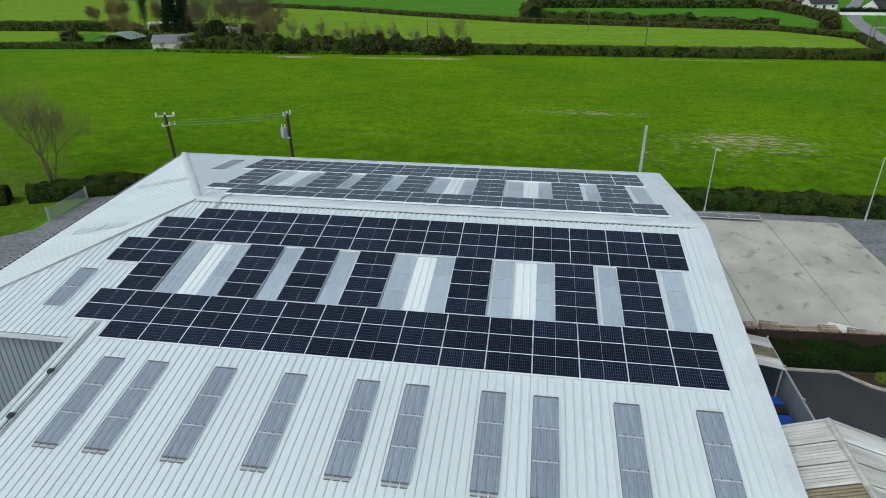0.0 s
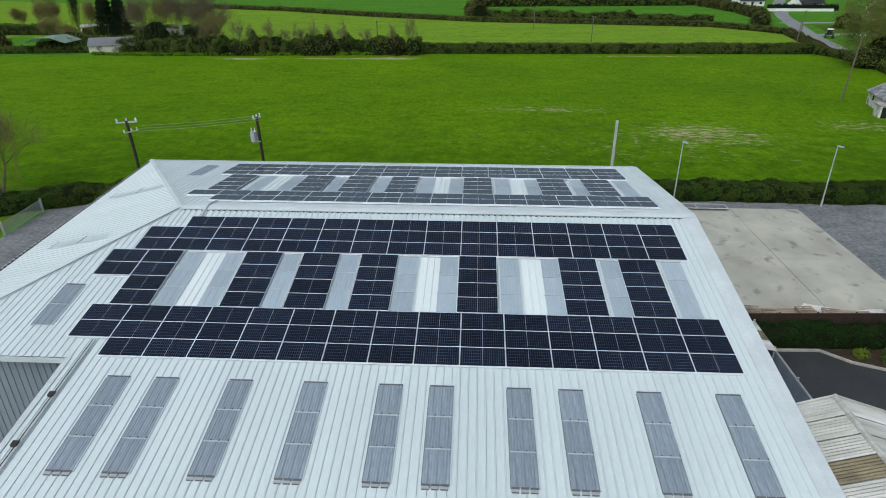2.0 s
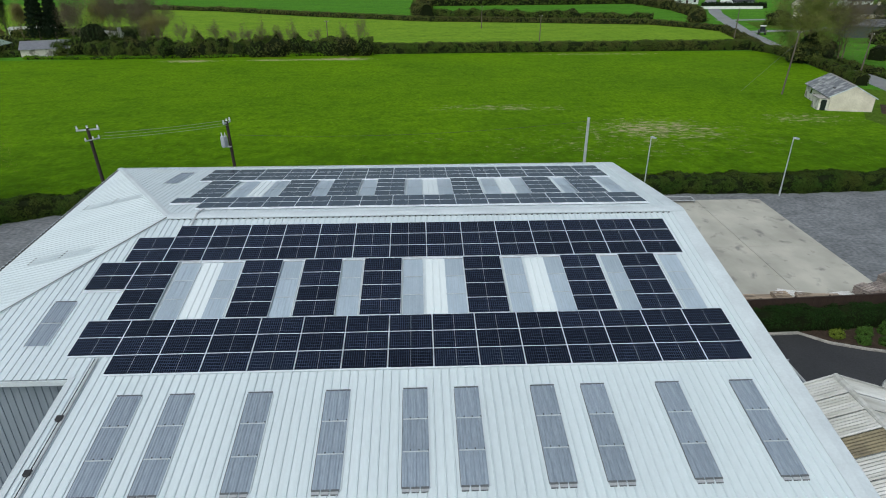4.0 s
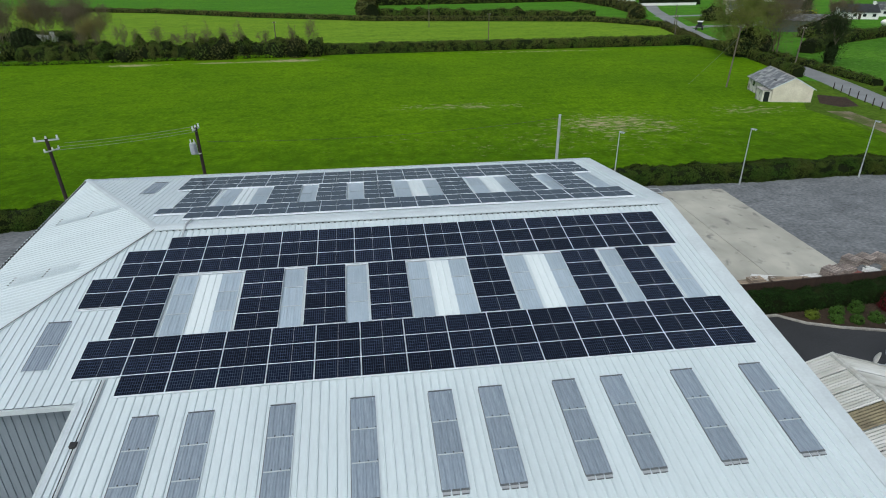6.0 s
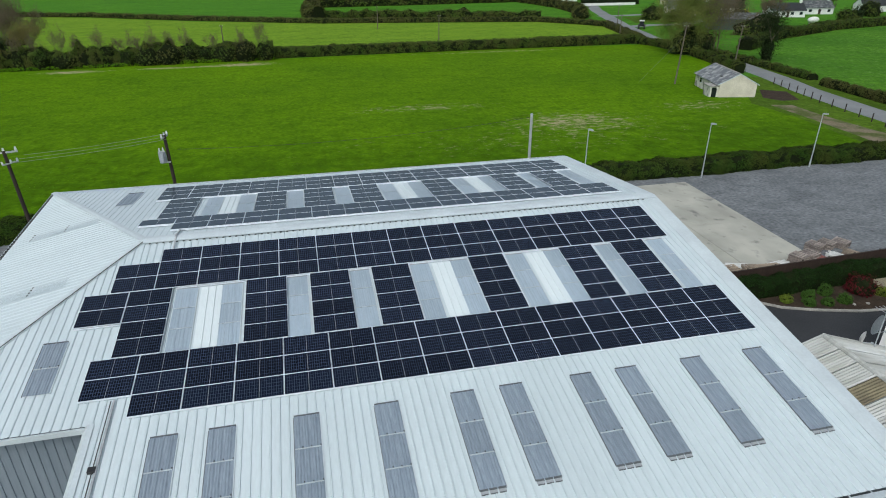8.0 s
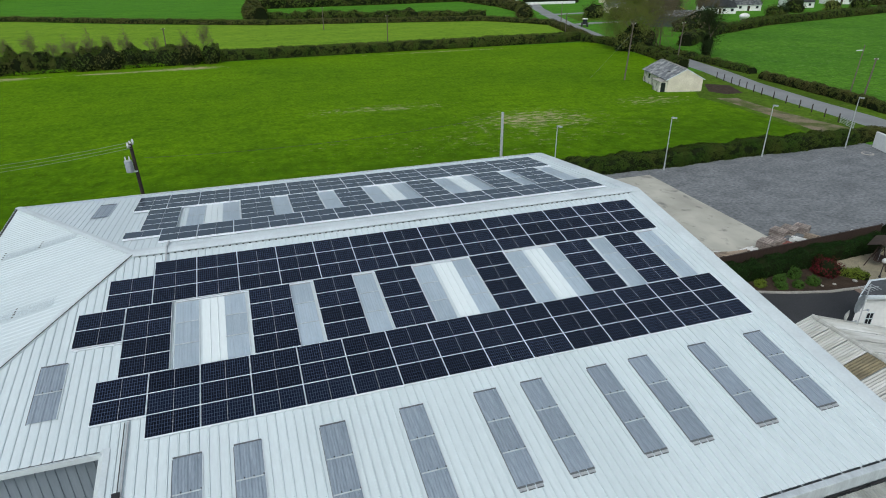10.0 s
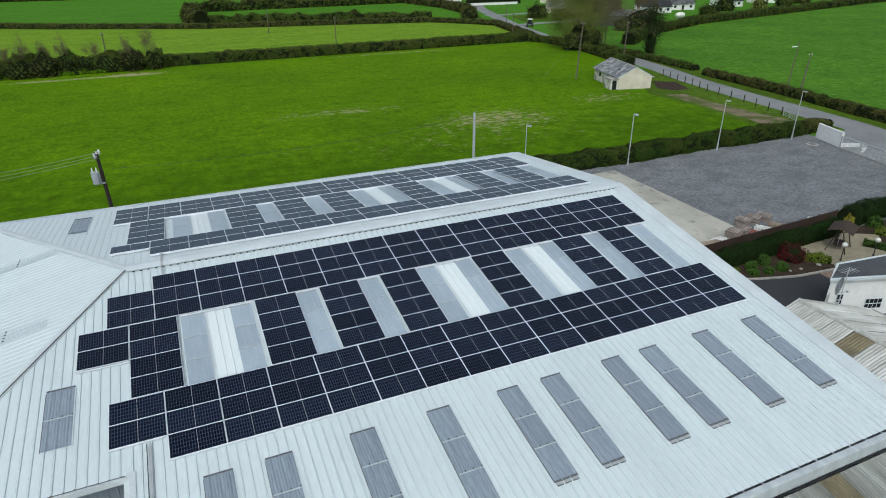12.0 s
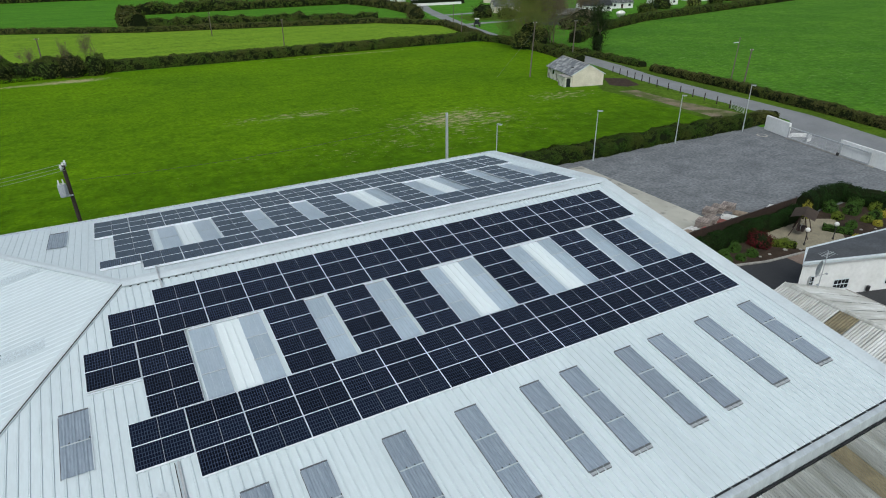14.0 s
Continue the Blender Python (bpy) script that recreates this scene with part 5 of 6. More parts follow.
for x, y, h in ((35.85, 36.0, 6.5), (50.35, 36.6, 6.1), (64.7, 37.0, 6.3), (77.5, 36.6, 6.4)):
    lamp_post(x, y, h, -60, "slim galvanised yard lamp post by the hedge")
post = thing("steel_pole", pose(29.35, 35.3, 0), "plain galvanised steel pole behind the warehouse", "pole")
part("column", tube_mesh([(0, 0, 0), (0, 0, 8.55)], [0.16, 0.13], 10), GALV, post)
part("cap", tube_mesh([(0, 0, 8.55), (0, 0, 8.62)], [0.15, 0.1], 10), GREY_PAINT, post)


def power_pole(x, y, h, yaw, lean, label, transformer, wood=POLE_WOOD):
    root = thing("power_pole", pose(x, y, land_z(y), 0, lean, 0), label, "power pole", "power poles")
    part("pole", tube_mesh([(0, 0, 0), (0, 0, h)], [0.17, 0.13], 10), wood, root)
    turn = pose(0, 0, 0, 0, 0, yaw)
    arm = part("crossarm", box_mesh(-0.95, 0.95, -0.06, 0.06, h - 0.22, h - 0.1), GALV, root)
    arm.matrix_basis = turn @ Matrix.Diagonal((0.6 if transformer else 1, 1, 1, 1))
    for s in (-0.85, 0.0, 0.85):
        part("insulator", tube_mesh([(s, 0, h - 0.1), (s, 0, h + 0.02), (s, 0, h + 0.1), (s, 0, h + 0.2)], [0.05, 0.11, 0.06, 0.09], 8), PORCELAIN, arm)
    if transformer:
        tank = part("transformer", tube_mesh([(-0.45, -0.2, h - 2.3), (-0.45, -0.2, h - 1.35)], [0.3, 0.3], 12), GREY_PAINT, root, "grey pole-mounted transformer")
        for k in range(5):
            a = k * 1.25
            part("fin", box_mesh(-0.45 + 0.26 * math.cos(a) - 0.04, -0.45 + 0.26 * math.cos(a) + 0.06, -0.2 + 0.3 * math.sin(a) - 0.05, -0.2 + 0.3 * math.sin(a) + 0.05, h - 2.2, h - 1.5), GREY_PAINT, tank)
        for s in (-0.6, -0.3):
            part("bushing", tube_mesh([(s, -0.2, h - 1.35), (s, -0.2, h - 1.0)], [0.07, 0.04], 8), PORCELAIN, tank)
        part("bracket", box_mesh(-0.6, 0.1, -0.3, 0.1, h - 2.35, h - 2.27), GALV, root)
    else:
        low = part("lower_arm", box_mesh(-0.5, 0.75, -0.16, -0.04, h - 1.1, h - 1.0), GALV, root)
        low.matrix_basis = pose(0, 0, 0, 0, 0, yaw + 40)
        for s in (-0.45, 0.2, 0.7):
            part("insulator", tube_mesh([(s, -0.1, h - 1.0), (s, -0.1, h - 0.78)], [0.09, 0.06], 8), PORCELAIN, low)
    return root


def wire(points, sag, label, radius=0.014, mat=WIRE):
    (ax, ay, az), (bx, by, bz) = points
    pts = [(ax + (bx - ax) * k / 12, ay + (by - ay) * k / 12, az + (bz - az) * k / 12 - sag * 4 * (k / 12) * (1 - k / 12)) for k in range(13)]
    root = thing("overhead_wire", pose(0, 0, 0), label, "wire", "overhead wires")
    part("strand", tube_mesh(pts, [radius] * 13, 4), mat, root)


power_pole(-15.2, 33.0, 8.7, 8, -2.5, "dark timber power pole with white insulators", False)
power_pole(-3.6, 34.2, 8.9, 75, -1.5, "dark timber power pole with grey transformer", True)
for dx, z0, z1 in ((-0.3, 7.75, 8.55), (0.0, 7.95, 8.75), (0.4, 8.15, 8.95)):
    wire(((-14.8 + dx, 33.0 + dx, z0), (-3.7, 34.2 + dx * 0.5, z1)), 0.12, "thin overhead wire between the power poles", 0.018)
wire(((-3.0, 34.2, 7.6), (29.35, 35.3, 8.3)), 0.6, "dark service cable behind the warehouse", 0.016, BLACK)

gate = thing("field_gate", pose(-24.9, 26.2, 0.03, 0, 0, 92), "galvanised seven-bar field gate", "gate")
for k in range(6):
    part("bar", tube_mesh([(0, 0, 0.15 + k * 0.2), (5.4, 0, 0.15 + k * 0.2)], [0.03, 0.03], 6), GALV, gate)
for x in (0, 1.8, 3.6, 5.4):
    part("upright", tube_mesh([(x, 0, 0.05), (x, 0, 1.22)], [0.035, 0.035], 6), GALV, gate)
for x in (-0.15, 5.55):
    part("post", tube_mesh([(x, 0, 0), (x, 0, 1.35)], [0.08, 0.08], 8), GALV, gate)

entrance = thing("entrance_wall", pose(0, 0, 0), "white rendered entrance wall beside the gate", "wall", "entrance walls")
bm = bmesh.new()
prism(bm, [(81.2, 35.9), (79.75, 31.4), (80.05, 31.3), (81.5, 35.8)], 0, 2.0)
part("wall", bm, RENDER, entrance)
bm = bmesh.new()
arc = [(80.0 + 2.2 * math.sin(a), 30.0 + 1.3 * math.cos(a)) for a in np.linspace(0, 3.14, 13)]
for (ax, ay), (bx, by) in zip(arc, arc[1:]):
    prism(bm, [(ax, ay), (bx, by), (bx + 0.16, by + 0.1), (ax + 0.16, ay + 0.1)], 0, 0.55)
part("curved_wing", bm, RENDER, entrance)
entrance = thing("entrance_wall", pose(0, 0, 0), "long white rendered roadside wall", "wall", "entrance walls")
bm = bmesh.new()
prism(bm, [(78.3, 23.6), (76.7, 16.5), (74.8, 8), (75.1, 7.9), (77.0, 16.4), (78.6, 23.5)], 0, 1.9)
part("wall", bm, RENDER, entrance)
sliding = thing("sliding_gate", pose(79.6, 31.2, 0.06, 0, 0, -102), "silver steel sliding yard gate, closed", "gate")
for z in (0.12, 1.5):
    part("rail", tube_mesh([(0, 0, z), (12.3, 0, z)], [0.09, 0.09], 6), GALV, sliding)
for x in (0, 3.0, 6.0, 8.3, 12.3):
    part("upright", tube_mesh([(x, 0, 0.12), (x, 0, 1.5)], [0.08, 0.08], 6), GALV, sliding)
for k in range(60):
    part("bar", tube_mesh([(0.14 * k + 0.07, 0, 0.15), (0.14 * k + 0.07, 0, 1.47)], [0.022, 0.022], 4), GALV, sliding)
part("guide_beam", box_mesh(-0.2, 13, -0.15, 0.15, -0.05, 0.03), KERB, sliding)
part("motor", box_mesh(8.1, 8.35, -0.4, -0.15, 0.03, 0.4, 0.03), BLACK, sliding, "black gate motor")

# ---- derelict cottage in the field ----
shed = thing("cottage", pose(80.9, 77.6, land_z(78) - 0.05, 0, 0, -13.5), "small derelict cream cottage with mossy slate roof", "house")
W, L, E = 6.6, 11.6, 2.35
bm = bmesh.new()
vs = [bm.verts.new((x, 0, z)) for x, z in ((0, 0), (W, 0), (W, E), (W / 2, E + 1.75), (0, E))]
part("gable_wall", bm, CREAM, shed, "plain cream painted gable wall") if bm.faces.new(vs) else None
o = shed.children[-1]
sm = o.data
bmx = bmesh.new()
bmx.from_mesh(sm)
bmesh.ops.solidify(bmx, geom=bmx.faces[:], thickness=-0.25)
bmx.to_mesh(sm)
bmx.free()
bm = bmesh.new()
vs = [bm.verts.new((x, L, z)) for x, z in ((0, 0), (W, 0), (W, E), (W / 2, E + 1.75), (0, E))]
bm.faces.new(vs)
bmesh.ops.solidify(bm, geom=bm.faces[:], thickness=0.25)
part("gable_wall", bm, CREAM, shed)
part("front_wall", box_mesh(0, 0.25, 0.26, L - 0.26, 0, E), PEELING, shed, "peeling white front wall")
part("back_wall", box_mesh(W - 0.25, W, 0.26, L - 0.26, 0, E), CREAM, shed)
for s in (-1, 1):
    bm = bmesh.new()
    c = W / 2
    vs = [bm.verts.new(p) for p in ((c, -0.25, E + 1.85), (c, L + 0.25, E + 1.85), (c + s * (c + 0.4), L + 0.25, E - 0.1), (c + s * (c + 0.4), -0.25, E - 0.1))]
    bm.faces.new(vs)
    bmesh.ops.subdivide_edges(bm, edges=bm.edges[:], cuts=10, use_grid_fill=True)
    for v in bm.verts:
        v.co.z += 0.05 * noise.noise(v.co * 0.8)
    bmesh.ops.solidify(bm, geom=bm.faces[:], thickness=0.08)
    part("roof_slope", bm, SLATE, shed, "grey slates with moss and slipped patches")
for k in range(27):
    part("ridge_tile", tube_mesh([(W / 2, -0.2 + k * 0.42, E + 1.86), (W / 2, 0.2 + k * 0.42, E + 1.87)], [0.1, 0.1], 6), KERB, shed)
for s in (-1, 1):
    part("bargeboard", tube_mesh([(W / 2, -0.27, E + 1.83), (W / 2 + s * (W / 2 + 0.4), -0.27, E - 0.12)], [0.08, 0.08], 4), TRIM, shed)
for y, w, z0, h in ((8.2, 1.0, 1.0, 1.0),):
    win = part("window", box_mesh(-0.02, 0.04, y, y + w, z0, z0 + h), TRIM, shed, "empty dark window opening")
    part("pane", box_mesh(-0.035, -0.021, y + 0.08, y + w - 0.08, z0 + 0.08, z0 + h - 0.08), GLASS_DARK, win)
porch = part("porch", box_mesh(-1.5, 0.0, 0.02, 3.0, 0, 1.9), PEELING, shed, "flat-roofed lean-to porch")
part("porch_roof", box_mesh(-1.7, -0.01, -0.1, 3.1, 1.91, 2.03), KERB, porch)
part("door_opening", box_mesh(-1.2, -0.35, -0.012, 0.019, 0.02, 1.75), GLASS_DARK, porch)
hole = part("missing_slates", box_mesh(1.2, 1.9, 2.6, 3.4, E + 0.62, E + 0.72), DARK_GAP, shed)
hole.matrix_basis = pose(0, 0, 0.22)

# ---- poles and roadside posts ----
for x, y, h, lean, label in ((80.7, 91.1, 11.2, 3.0, "weathered timber telegraph pole beside the cottage"), (109.8, 112.4, 8.5, 2.0, "weathered timber telegraph pole by the road"),
                             (108.6, 60.2, 6.8, 3.5, "weathered timber telegraph pole behind the hedge"), (-10.2, 151.5, 8.0, 0.5, "weathered timber telegraph pole by the far hedge"),
                             (50.2, 171, 7.5, 0.5, "weathered timber telegraph pole in the grass strip"), (36.4, 208, 7.5, 0, "weathered timber telegraph pole in the grass strip"),
                             (124, 200, 7.0, 0, "weathered timber telegraph pole by the junction"), (103, 158, 7.5, 1, "weathered timber telegraph pole by the road")):
    root = thing("telegraph_pole", pose(x, y, land_z(y), 0, lean, 0), label, "telegraph pole", "telegraph poles")
    part("pole", tube_mesh([(0, 0, -0.2), (0, 0, h)], [0.16, 0.11], 8), OLD_POLE, root)
    part("crossarm", box_mesh(-0.5, 0.5, -0.05, 0.05, h - 0.35, h - 0.25), OLD_POLE, root)
    for s in (-0.4, 0.4):
        part("insulator", tube_mesh([(s, 0, h - 0.25), (s, 0, h - 0.1)], [0.06, 0.05], 6), PORCELAIN, root)
street = thing("street_lamp", pose(111.9, 65.6, land_z(65)), "grey street lamp on a pole behind the hedge", "street lamp")
part("pole", tube_mesh([(0, 0, 0), (0.4, 0, 8.2)], [0.12, 0.08], 8), OLD_POLE, street)
part("head", box_mesh(-1.2, 0.2, -0.12, 0.12, 7.2, 7.35, 0.03), PORCELAIN, street)
stay = thing("stay_wire", pose(0, 0, 0), "thin stay wire on the telegraph pole", "wire")
part("strand", tube_mesh([(81.1, 91.1, land_z(91) + 9), (75, 95, land_z(95))], [0.02, 0.02], 4), WIRE, stay)
for k in range(13):
    u = k / 12 * 4
    i = min(int(u), 3)
    line = ((99.3, 86.0), (97.4, 77.5), (94.3, 68.5), (91.7, 57.6), (88.7, 47.6))
    x, y = (line[i][q] + (line[i + 1][q] - line[i][q]) * (u - i) for q in (0, 1))
    p = thing("fence_post", pose(x, y, land_z(y)), "dark timber roadside fence post", "post", "roadside posts")
    part("stake", tube_mesh([(0, 0, -0.1), (0, 0, 1.35)], [0.09, 0.08], 6), POLE_WOOD, p)
fg = thing("field_gate", pose(88.6, 47.2, land_z(47), 0, 0, -112), "low steel gate at the earth track", "gate")
for k in range(5):
    part("bar", tube_mesh([(0, 0, 0.2 + k * 0.2), (3.6, 0, 0.2 + k * 0.2)], [0.03, 0.03], 6), GALV, fg)
for x in (0, 1.8, 3.6):
    part("upright", tube_mesh([(x, 0, 0), (x, 0, 1.15)], [0.05, 0.05], 6), GALV, fg)

# ---- hedges ----
hedge([(29.5, 38.4), (40, 38.6), (52, 38.3), (66, 38.8), (80.5, 38.3)], 2.3, 1.75, HEDGE, 2600, 0.075, "thick dark green boundary hedge along the yard", 0.28)
hedge([(80.5, 38.3), (84.5, 38.6), (86.5, 38.2)], 1.8, 1.7, BROWN_HEDGE, 1400, 0.075, "brownish hedge by the entrance", 0.3)
hedge([(-30.4, 30.4), (-27, 32.4), (-21.5, 35.2), (-9, 37)], 2.2, 1.8, HEDGE, 1800, 0.08, "dark green hedge behind the gate", 0.25)
hedge([(-70, 13), (-50, 21), (-32.2, 29.9)], 2.0, 1.8, HEDGE, 1200, 0.09, "dark green hedge behind the lawn", 0.25)
hedge([(2, 148.6), (30, 150), (60, 151), (105.5, 152.5)], 3.2, 2.5, FAR_HEDGE, 900, 0.14, "trimmed dark hedge across the far side of the pasture", 0.12, step=2.5)
hedge([(105.5, 152), (108.5, 143), (108, 128), (105.2, 114), (101, 99)], 2.6, 2.0, FAR_HEDGE, 800, 0.14, "rough hedge between pasture and road", 0.25, step=2)
hedge([(-69, 145.2), (-62, 144.4), (-50, 145.2), (-25, 147), (2, 148.4)], 5.0, 3.6, FAR_HEDGE, 1500, 0.16, "tall overgrown hedge of mixed shrubs", 0.6, step=1.3)
for k in range(15):
    x = -63 + k * 4.5
    h = 3.4 + 1.9 * abs(math.sin(k * 2.3))
    bush(x, 146.2 + x * 0.045 + math.sin(k * 1.3), 3.3 + 0.9 * math.sin(k * 1.7), 2.6, h, (FAR_HEDGE, BROWN_HEDGE, FAR_HEDGE, HEDGE)[k % 4], 3200, 0.15, "uneven shrub in the overgrown hedge", "shrub", "overgrown hedge shrubs", "shrub")
hedge([(-84, 142), (-66, 141.2), (-50, 142.3), (-25, 144.2), (2, 146)], 2.0, 0.6, GRASS_TUFT, 260, 0.14, "long green grass at the foot of the hedge", 0.5, "long grass", step=2)
hedge([(-230, 122), (-150, 136), (-119, 142.3), (-84, 146.5)], 2.0, 1.5, FAR_HEDGE, 420, 0.22, "low dark hedge between far fields", 0.15, step=4)
hedge([(-230, 178), (-150, 184), (-122, 186)], 4.0, 3.0, FAR_HEDGE, 240, 0.25, "low dark hedge between far fields", 0.15, step=4)
hedge([(-112, 186), (-85, 190), (-70, 192)], 4.0, 2.4, FAR_HEDGE, 240, 0.25, "low dark hedge between far fields", 0.3, step=4)
hedge([(-140, 302), (-75, 283), (-30, 256), (18, 233.5), (60, 227), (100, 219), (112, 206), (118, 196), (113, 172), (108.5, 154)], 3.0, 1.7, BROWN_HEDGE, 200, 0.22, "low brownish field hedge", 0.2, step=4)
hedge([(20, 250), (45, 244), (75, 236), (104, 226)], 4.5, 3.0, FAR_HEDGE, 300, 0.25, "uneven row of hedge bushes", 0.75, step=3)
hedge([(18, 310), (70, 315), (128, 322)], 6, 4.5, FAR_HEDGE, 90, 0.5, "tall distant hedge of mixed shrubs", 0.5, step=5)
hedge([(18, 310), (14, 262), (18, 246)], 6, 4.5, BROWN_HEDGE, 90, 0.5, "rough brownish distant field hedge", 0.5, step=5)
hedge([(128, 322), (134, 280), (131, 250), (121, 226)], 5, 3.6, BROWN_HEDGE, 100, 0.45, "rough brownish roadside hedge", 0.4, step=4)
hedge([(-400, 420), (-100, 430), (150, 440)], 10, 6, FAR_HEDGE, 40, 0.9, "distant tree-lined dark hedge", 0.5, step=10)
hedge([(108.2, 83), (104.2, 61), (99.2, 42.5), (96.2, 27), (92, 8)], 1.9, 1.5, BROWN_HEDGE, 900, 0.1, "clipped brownish roadside hedge", 0.25, step=1.5)
hedge([(114, 130), (112, 105), (110.3, 88)], 2.2, 1.25, FAR_HEDGE, 200, 0.22, "low dark green roadside hedge of brambles", 0.3, step=1.5)
hedge([(126, 131), (150, 150), (190, 169), (260, 187), (335, 207), (430, 226)], 4.0, 2.8, FAR_HEDGE, 200, 0.25, "brownish hedge along the top of the field", 0.25, step=4)

# ---- trees ----
tree(-32.4, 36.0, 12.0, 5, TWIG, BUD, 26000, 0.055, 6.6, "half-bare spring tree with several stems", 3, 4, trunk_radius=0.17, first=0.24, puff=0.05, low=1.5, skirt=0.45)
tree(107.2, 130, 18.5, 11, BARK, YOUNG, 80000, 0.14, 9.8, "large roadside tree in young yellow-green leaf", 2, 4, trunk_radius=0.45, first=0.17, puff=0.05, low=1.0, skirt=0.55)
tree(113.5, 126, 17, 23, TWIG, BROWN_BUD, 30000, 0.14, 8.0, "large bare brown roadside tree", 2, 4, trunk_radius=0.3, first=0.17, puff=0.05, low=1.0, skirt=0.35)
bush(119.0, 113.5, 1.5, 1.4, 6.5, IVY, 3000, 0.14, "thick ivy round the foot of the tree")
tree(119.0, 113.5, 12.0, 31, BARK, IVY, 16000, 0.15, 3.2, "ivy-covered tree standing in the field edge", 1, 3, trunk_radius=0.6, first=0.2, puff=0.06, low=1.4, skirt=0.35)
bush(108.5, 129, 6, 5, 7.5, IVY, 6000, 0.22, "dark ivy thicket at the foot of the tree")
for k, (x, y, h, s, mat, bark) in enumerate((
        (-108.5, 177.4, 15, 2.6, IVY, BARK), (-116, 178, 13, 3.4, BUD, TWIG), (-121, 181, 12, 3.4, BUD, TWIG), (-103, 176, 12, 3.0, BUD, TWIG), (-112, 170, 7, 4.5, BUD, TWIG), (-104, 166, 6, 4.0, BUD, TWIG),
        (-82, 163, 13, 5.0, BROWN_BUD, TWIG), (-78, 160, 15, 5.5, BROWN_BUD, TWIG), (-74, 163, 14, 5.0, BUD, TWIG), (-70, 161, 16, 5.5, BROWN_BUD, TWIG), (-66, 164, 15, 5.5, BROWN_BUD, TWIG),
        (-62, 160, 13, 5.0, BROWN_BUD, TWIG), (-58, 163, 14, 5.0, BROWN_BUD, TWIG), (-74, 170, 17, 6.0, BROWN_BUD, TWIG), (-66, 171, 16, 6.0, BROWN_BUD, TWIG), (-57, 157, 10, 4.0, BUD, TWIG), (-143, 200, 8, 3.2, BUD, BARK))):
    tree(x, y, h, 40 + k, bark, mat, 15000, 0.11, s, "ivy-clad tree beside the field" if mat is IVY else "bare spring tree in the far tree belt", 2, 4, group="tree belt", first=0.26, puff=0.04, low=1.5, trunk_radius=0.16, skirt=0.12)
for k, x in enumerate((-55, -51, -46, -43, -38, -34, -30, -26, -22, -18, -13, -6, -1)):
    tree(x, 147.5 + x * 0.04, 6.6 + (k * 7 % 5) * 0.8, 70 + k, TWIG, BROWN_BUD, 2400, 0.12, 2.4, "thin bare sapling in the overgrown hedge", 2, 3, group="hedge saplings", trunk_radius=0.07)
for x, y, h in ((-96.5, 173, 17), (-92.5, 174, 15)):
    root = thing("conifer", pose(x, y, land_z(y)), "dark tall conifer behind the pasture", "tree", "conifers")
    part("trunk", tube_mesh([(0, 0, 0), (0, 0, h * 0.9)], [0.35, 0.05], 8), BARK, root)
    q = rng.random(14000) ** 0.6
    a = rng.uniform(0, math.tau, 14000)
    r = (1 - q) ** 0.75 * 4.0 * (0.6 + 0.4 * np.abs(np.sin(q * 38 + a))) * rng.uniform(0.5, 1, 14000) + 0.1
    part("crown", leaf_mesh("crown", np.stack((r * np.cos(a), r * np.sin(a), 0.8 + q * (h - 0.8)), 1), 0.28), CONIFER, root)
bush(-112, 146.5, 3.3, 3.0, 5.6, BROWN_HEDGE, 7000, 0.16, "rounded dark bush in field")
for x, y, r, h, mat in ((-98, 146, 3.8, 3.2, BROWN_HEDGE), (-93, 147, 3.6, 3.6, FAR_HEDGE), (-75, 150, 3.6, 4.4, FAR_HEDGE), (-71, 152, 4.6, 8.0, IVY), (-66, 152, 3.6, 5.0, FAR_HEDGE), (-62, 153, 2.6, 6.2, IVY),
                        (-78.5, 148.5, 2.6, 3.2, FAR_HEDGE), (-102, 164, 4.5, 4.0, YOUNG), (-94, 160, 4.0, 2.8, FAR_HEDGE), (-56, 151, 3.0, 5.0, FAR_HEDGE), (-131, 190, 6, 2.5, FAR_HEDGE), (-122, 188, 5, 2.5, FAR_HEDGE)):
    bush(x, y, r, r * 0.8, h, mat, 7000, 0.16, "dark uneven bush by the far sheds", group="far bushes")
for x, y, r, h, mat in ((121, 226, 4, 5, BROWN_HEDGE), (152, 205, 4, 5, FAR_HEDGE), (146, 214, 5, 6, FAR_HEDGE), (162, 170, 6, 6, BROWN_BUD), (150, 162, 5, 5, FAR_HEDGE), (214, 190, 4, 5, FAR_HEDGE),
                       (240, 205, 5, 7, FAR_HEDGE), (262, 206, 4, 5, YOUNG), (285, 212, 5, 5, FAR_HEDGE), (150, 345, 5, 5, PINK), (228, 200, 3, 4, IVY), (178, 205, 6, 4, YELLOW), (310, 222, 5, 5, BROWN_HEDGE)):
    bush(x, y, r, r * 0.8, h, mat, 1500, 0.35, "rounded distant garden bush" if mat is not PINK else "pink blossoming garden tree", group="distant garden bushes")
for k, (x, y, h, s, mat) in enumerate(((140, 168, 9, 5, BROWN_BUD), (172, 182, 9, 5, BROWN_BUD), (165, 190, 10, 4, IVY), (182, 188, 10, 5, BROWN_BUD), (205, 240, 9, 5, YOUNG), (250, 235, 9, 5, FAR_HEDGE), (190, 350, 9, 6, YOUNG), (230, 330, 9, 6, BROWN_BUD))):
    tree(x, y, h, 90 + k, BARK, mat, 3000, 0.25, s, "leafy distant garden tree", 1, 3, group="distant garden trees")

# ---- far farm shelters and houses ----
marquee = thing("shelter", pose(-97, 146, land_z(146)), "pale green sheeted field shelter", "shelter")
bm = bmesh.new()
rows = [[bm.verts.new((x, y, z)) for y in (-4, 4)] for x, z in ((-6, 2.6), (-2, 4.0), (2, 4.2), (6, 2.9))]
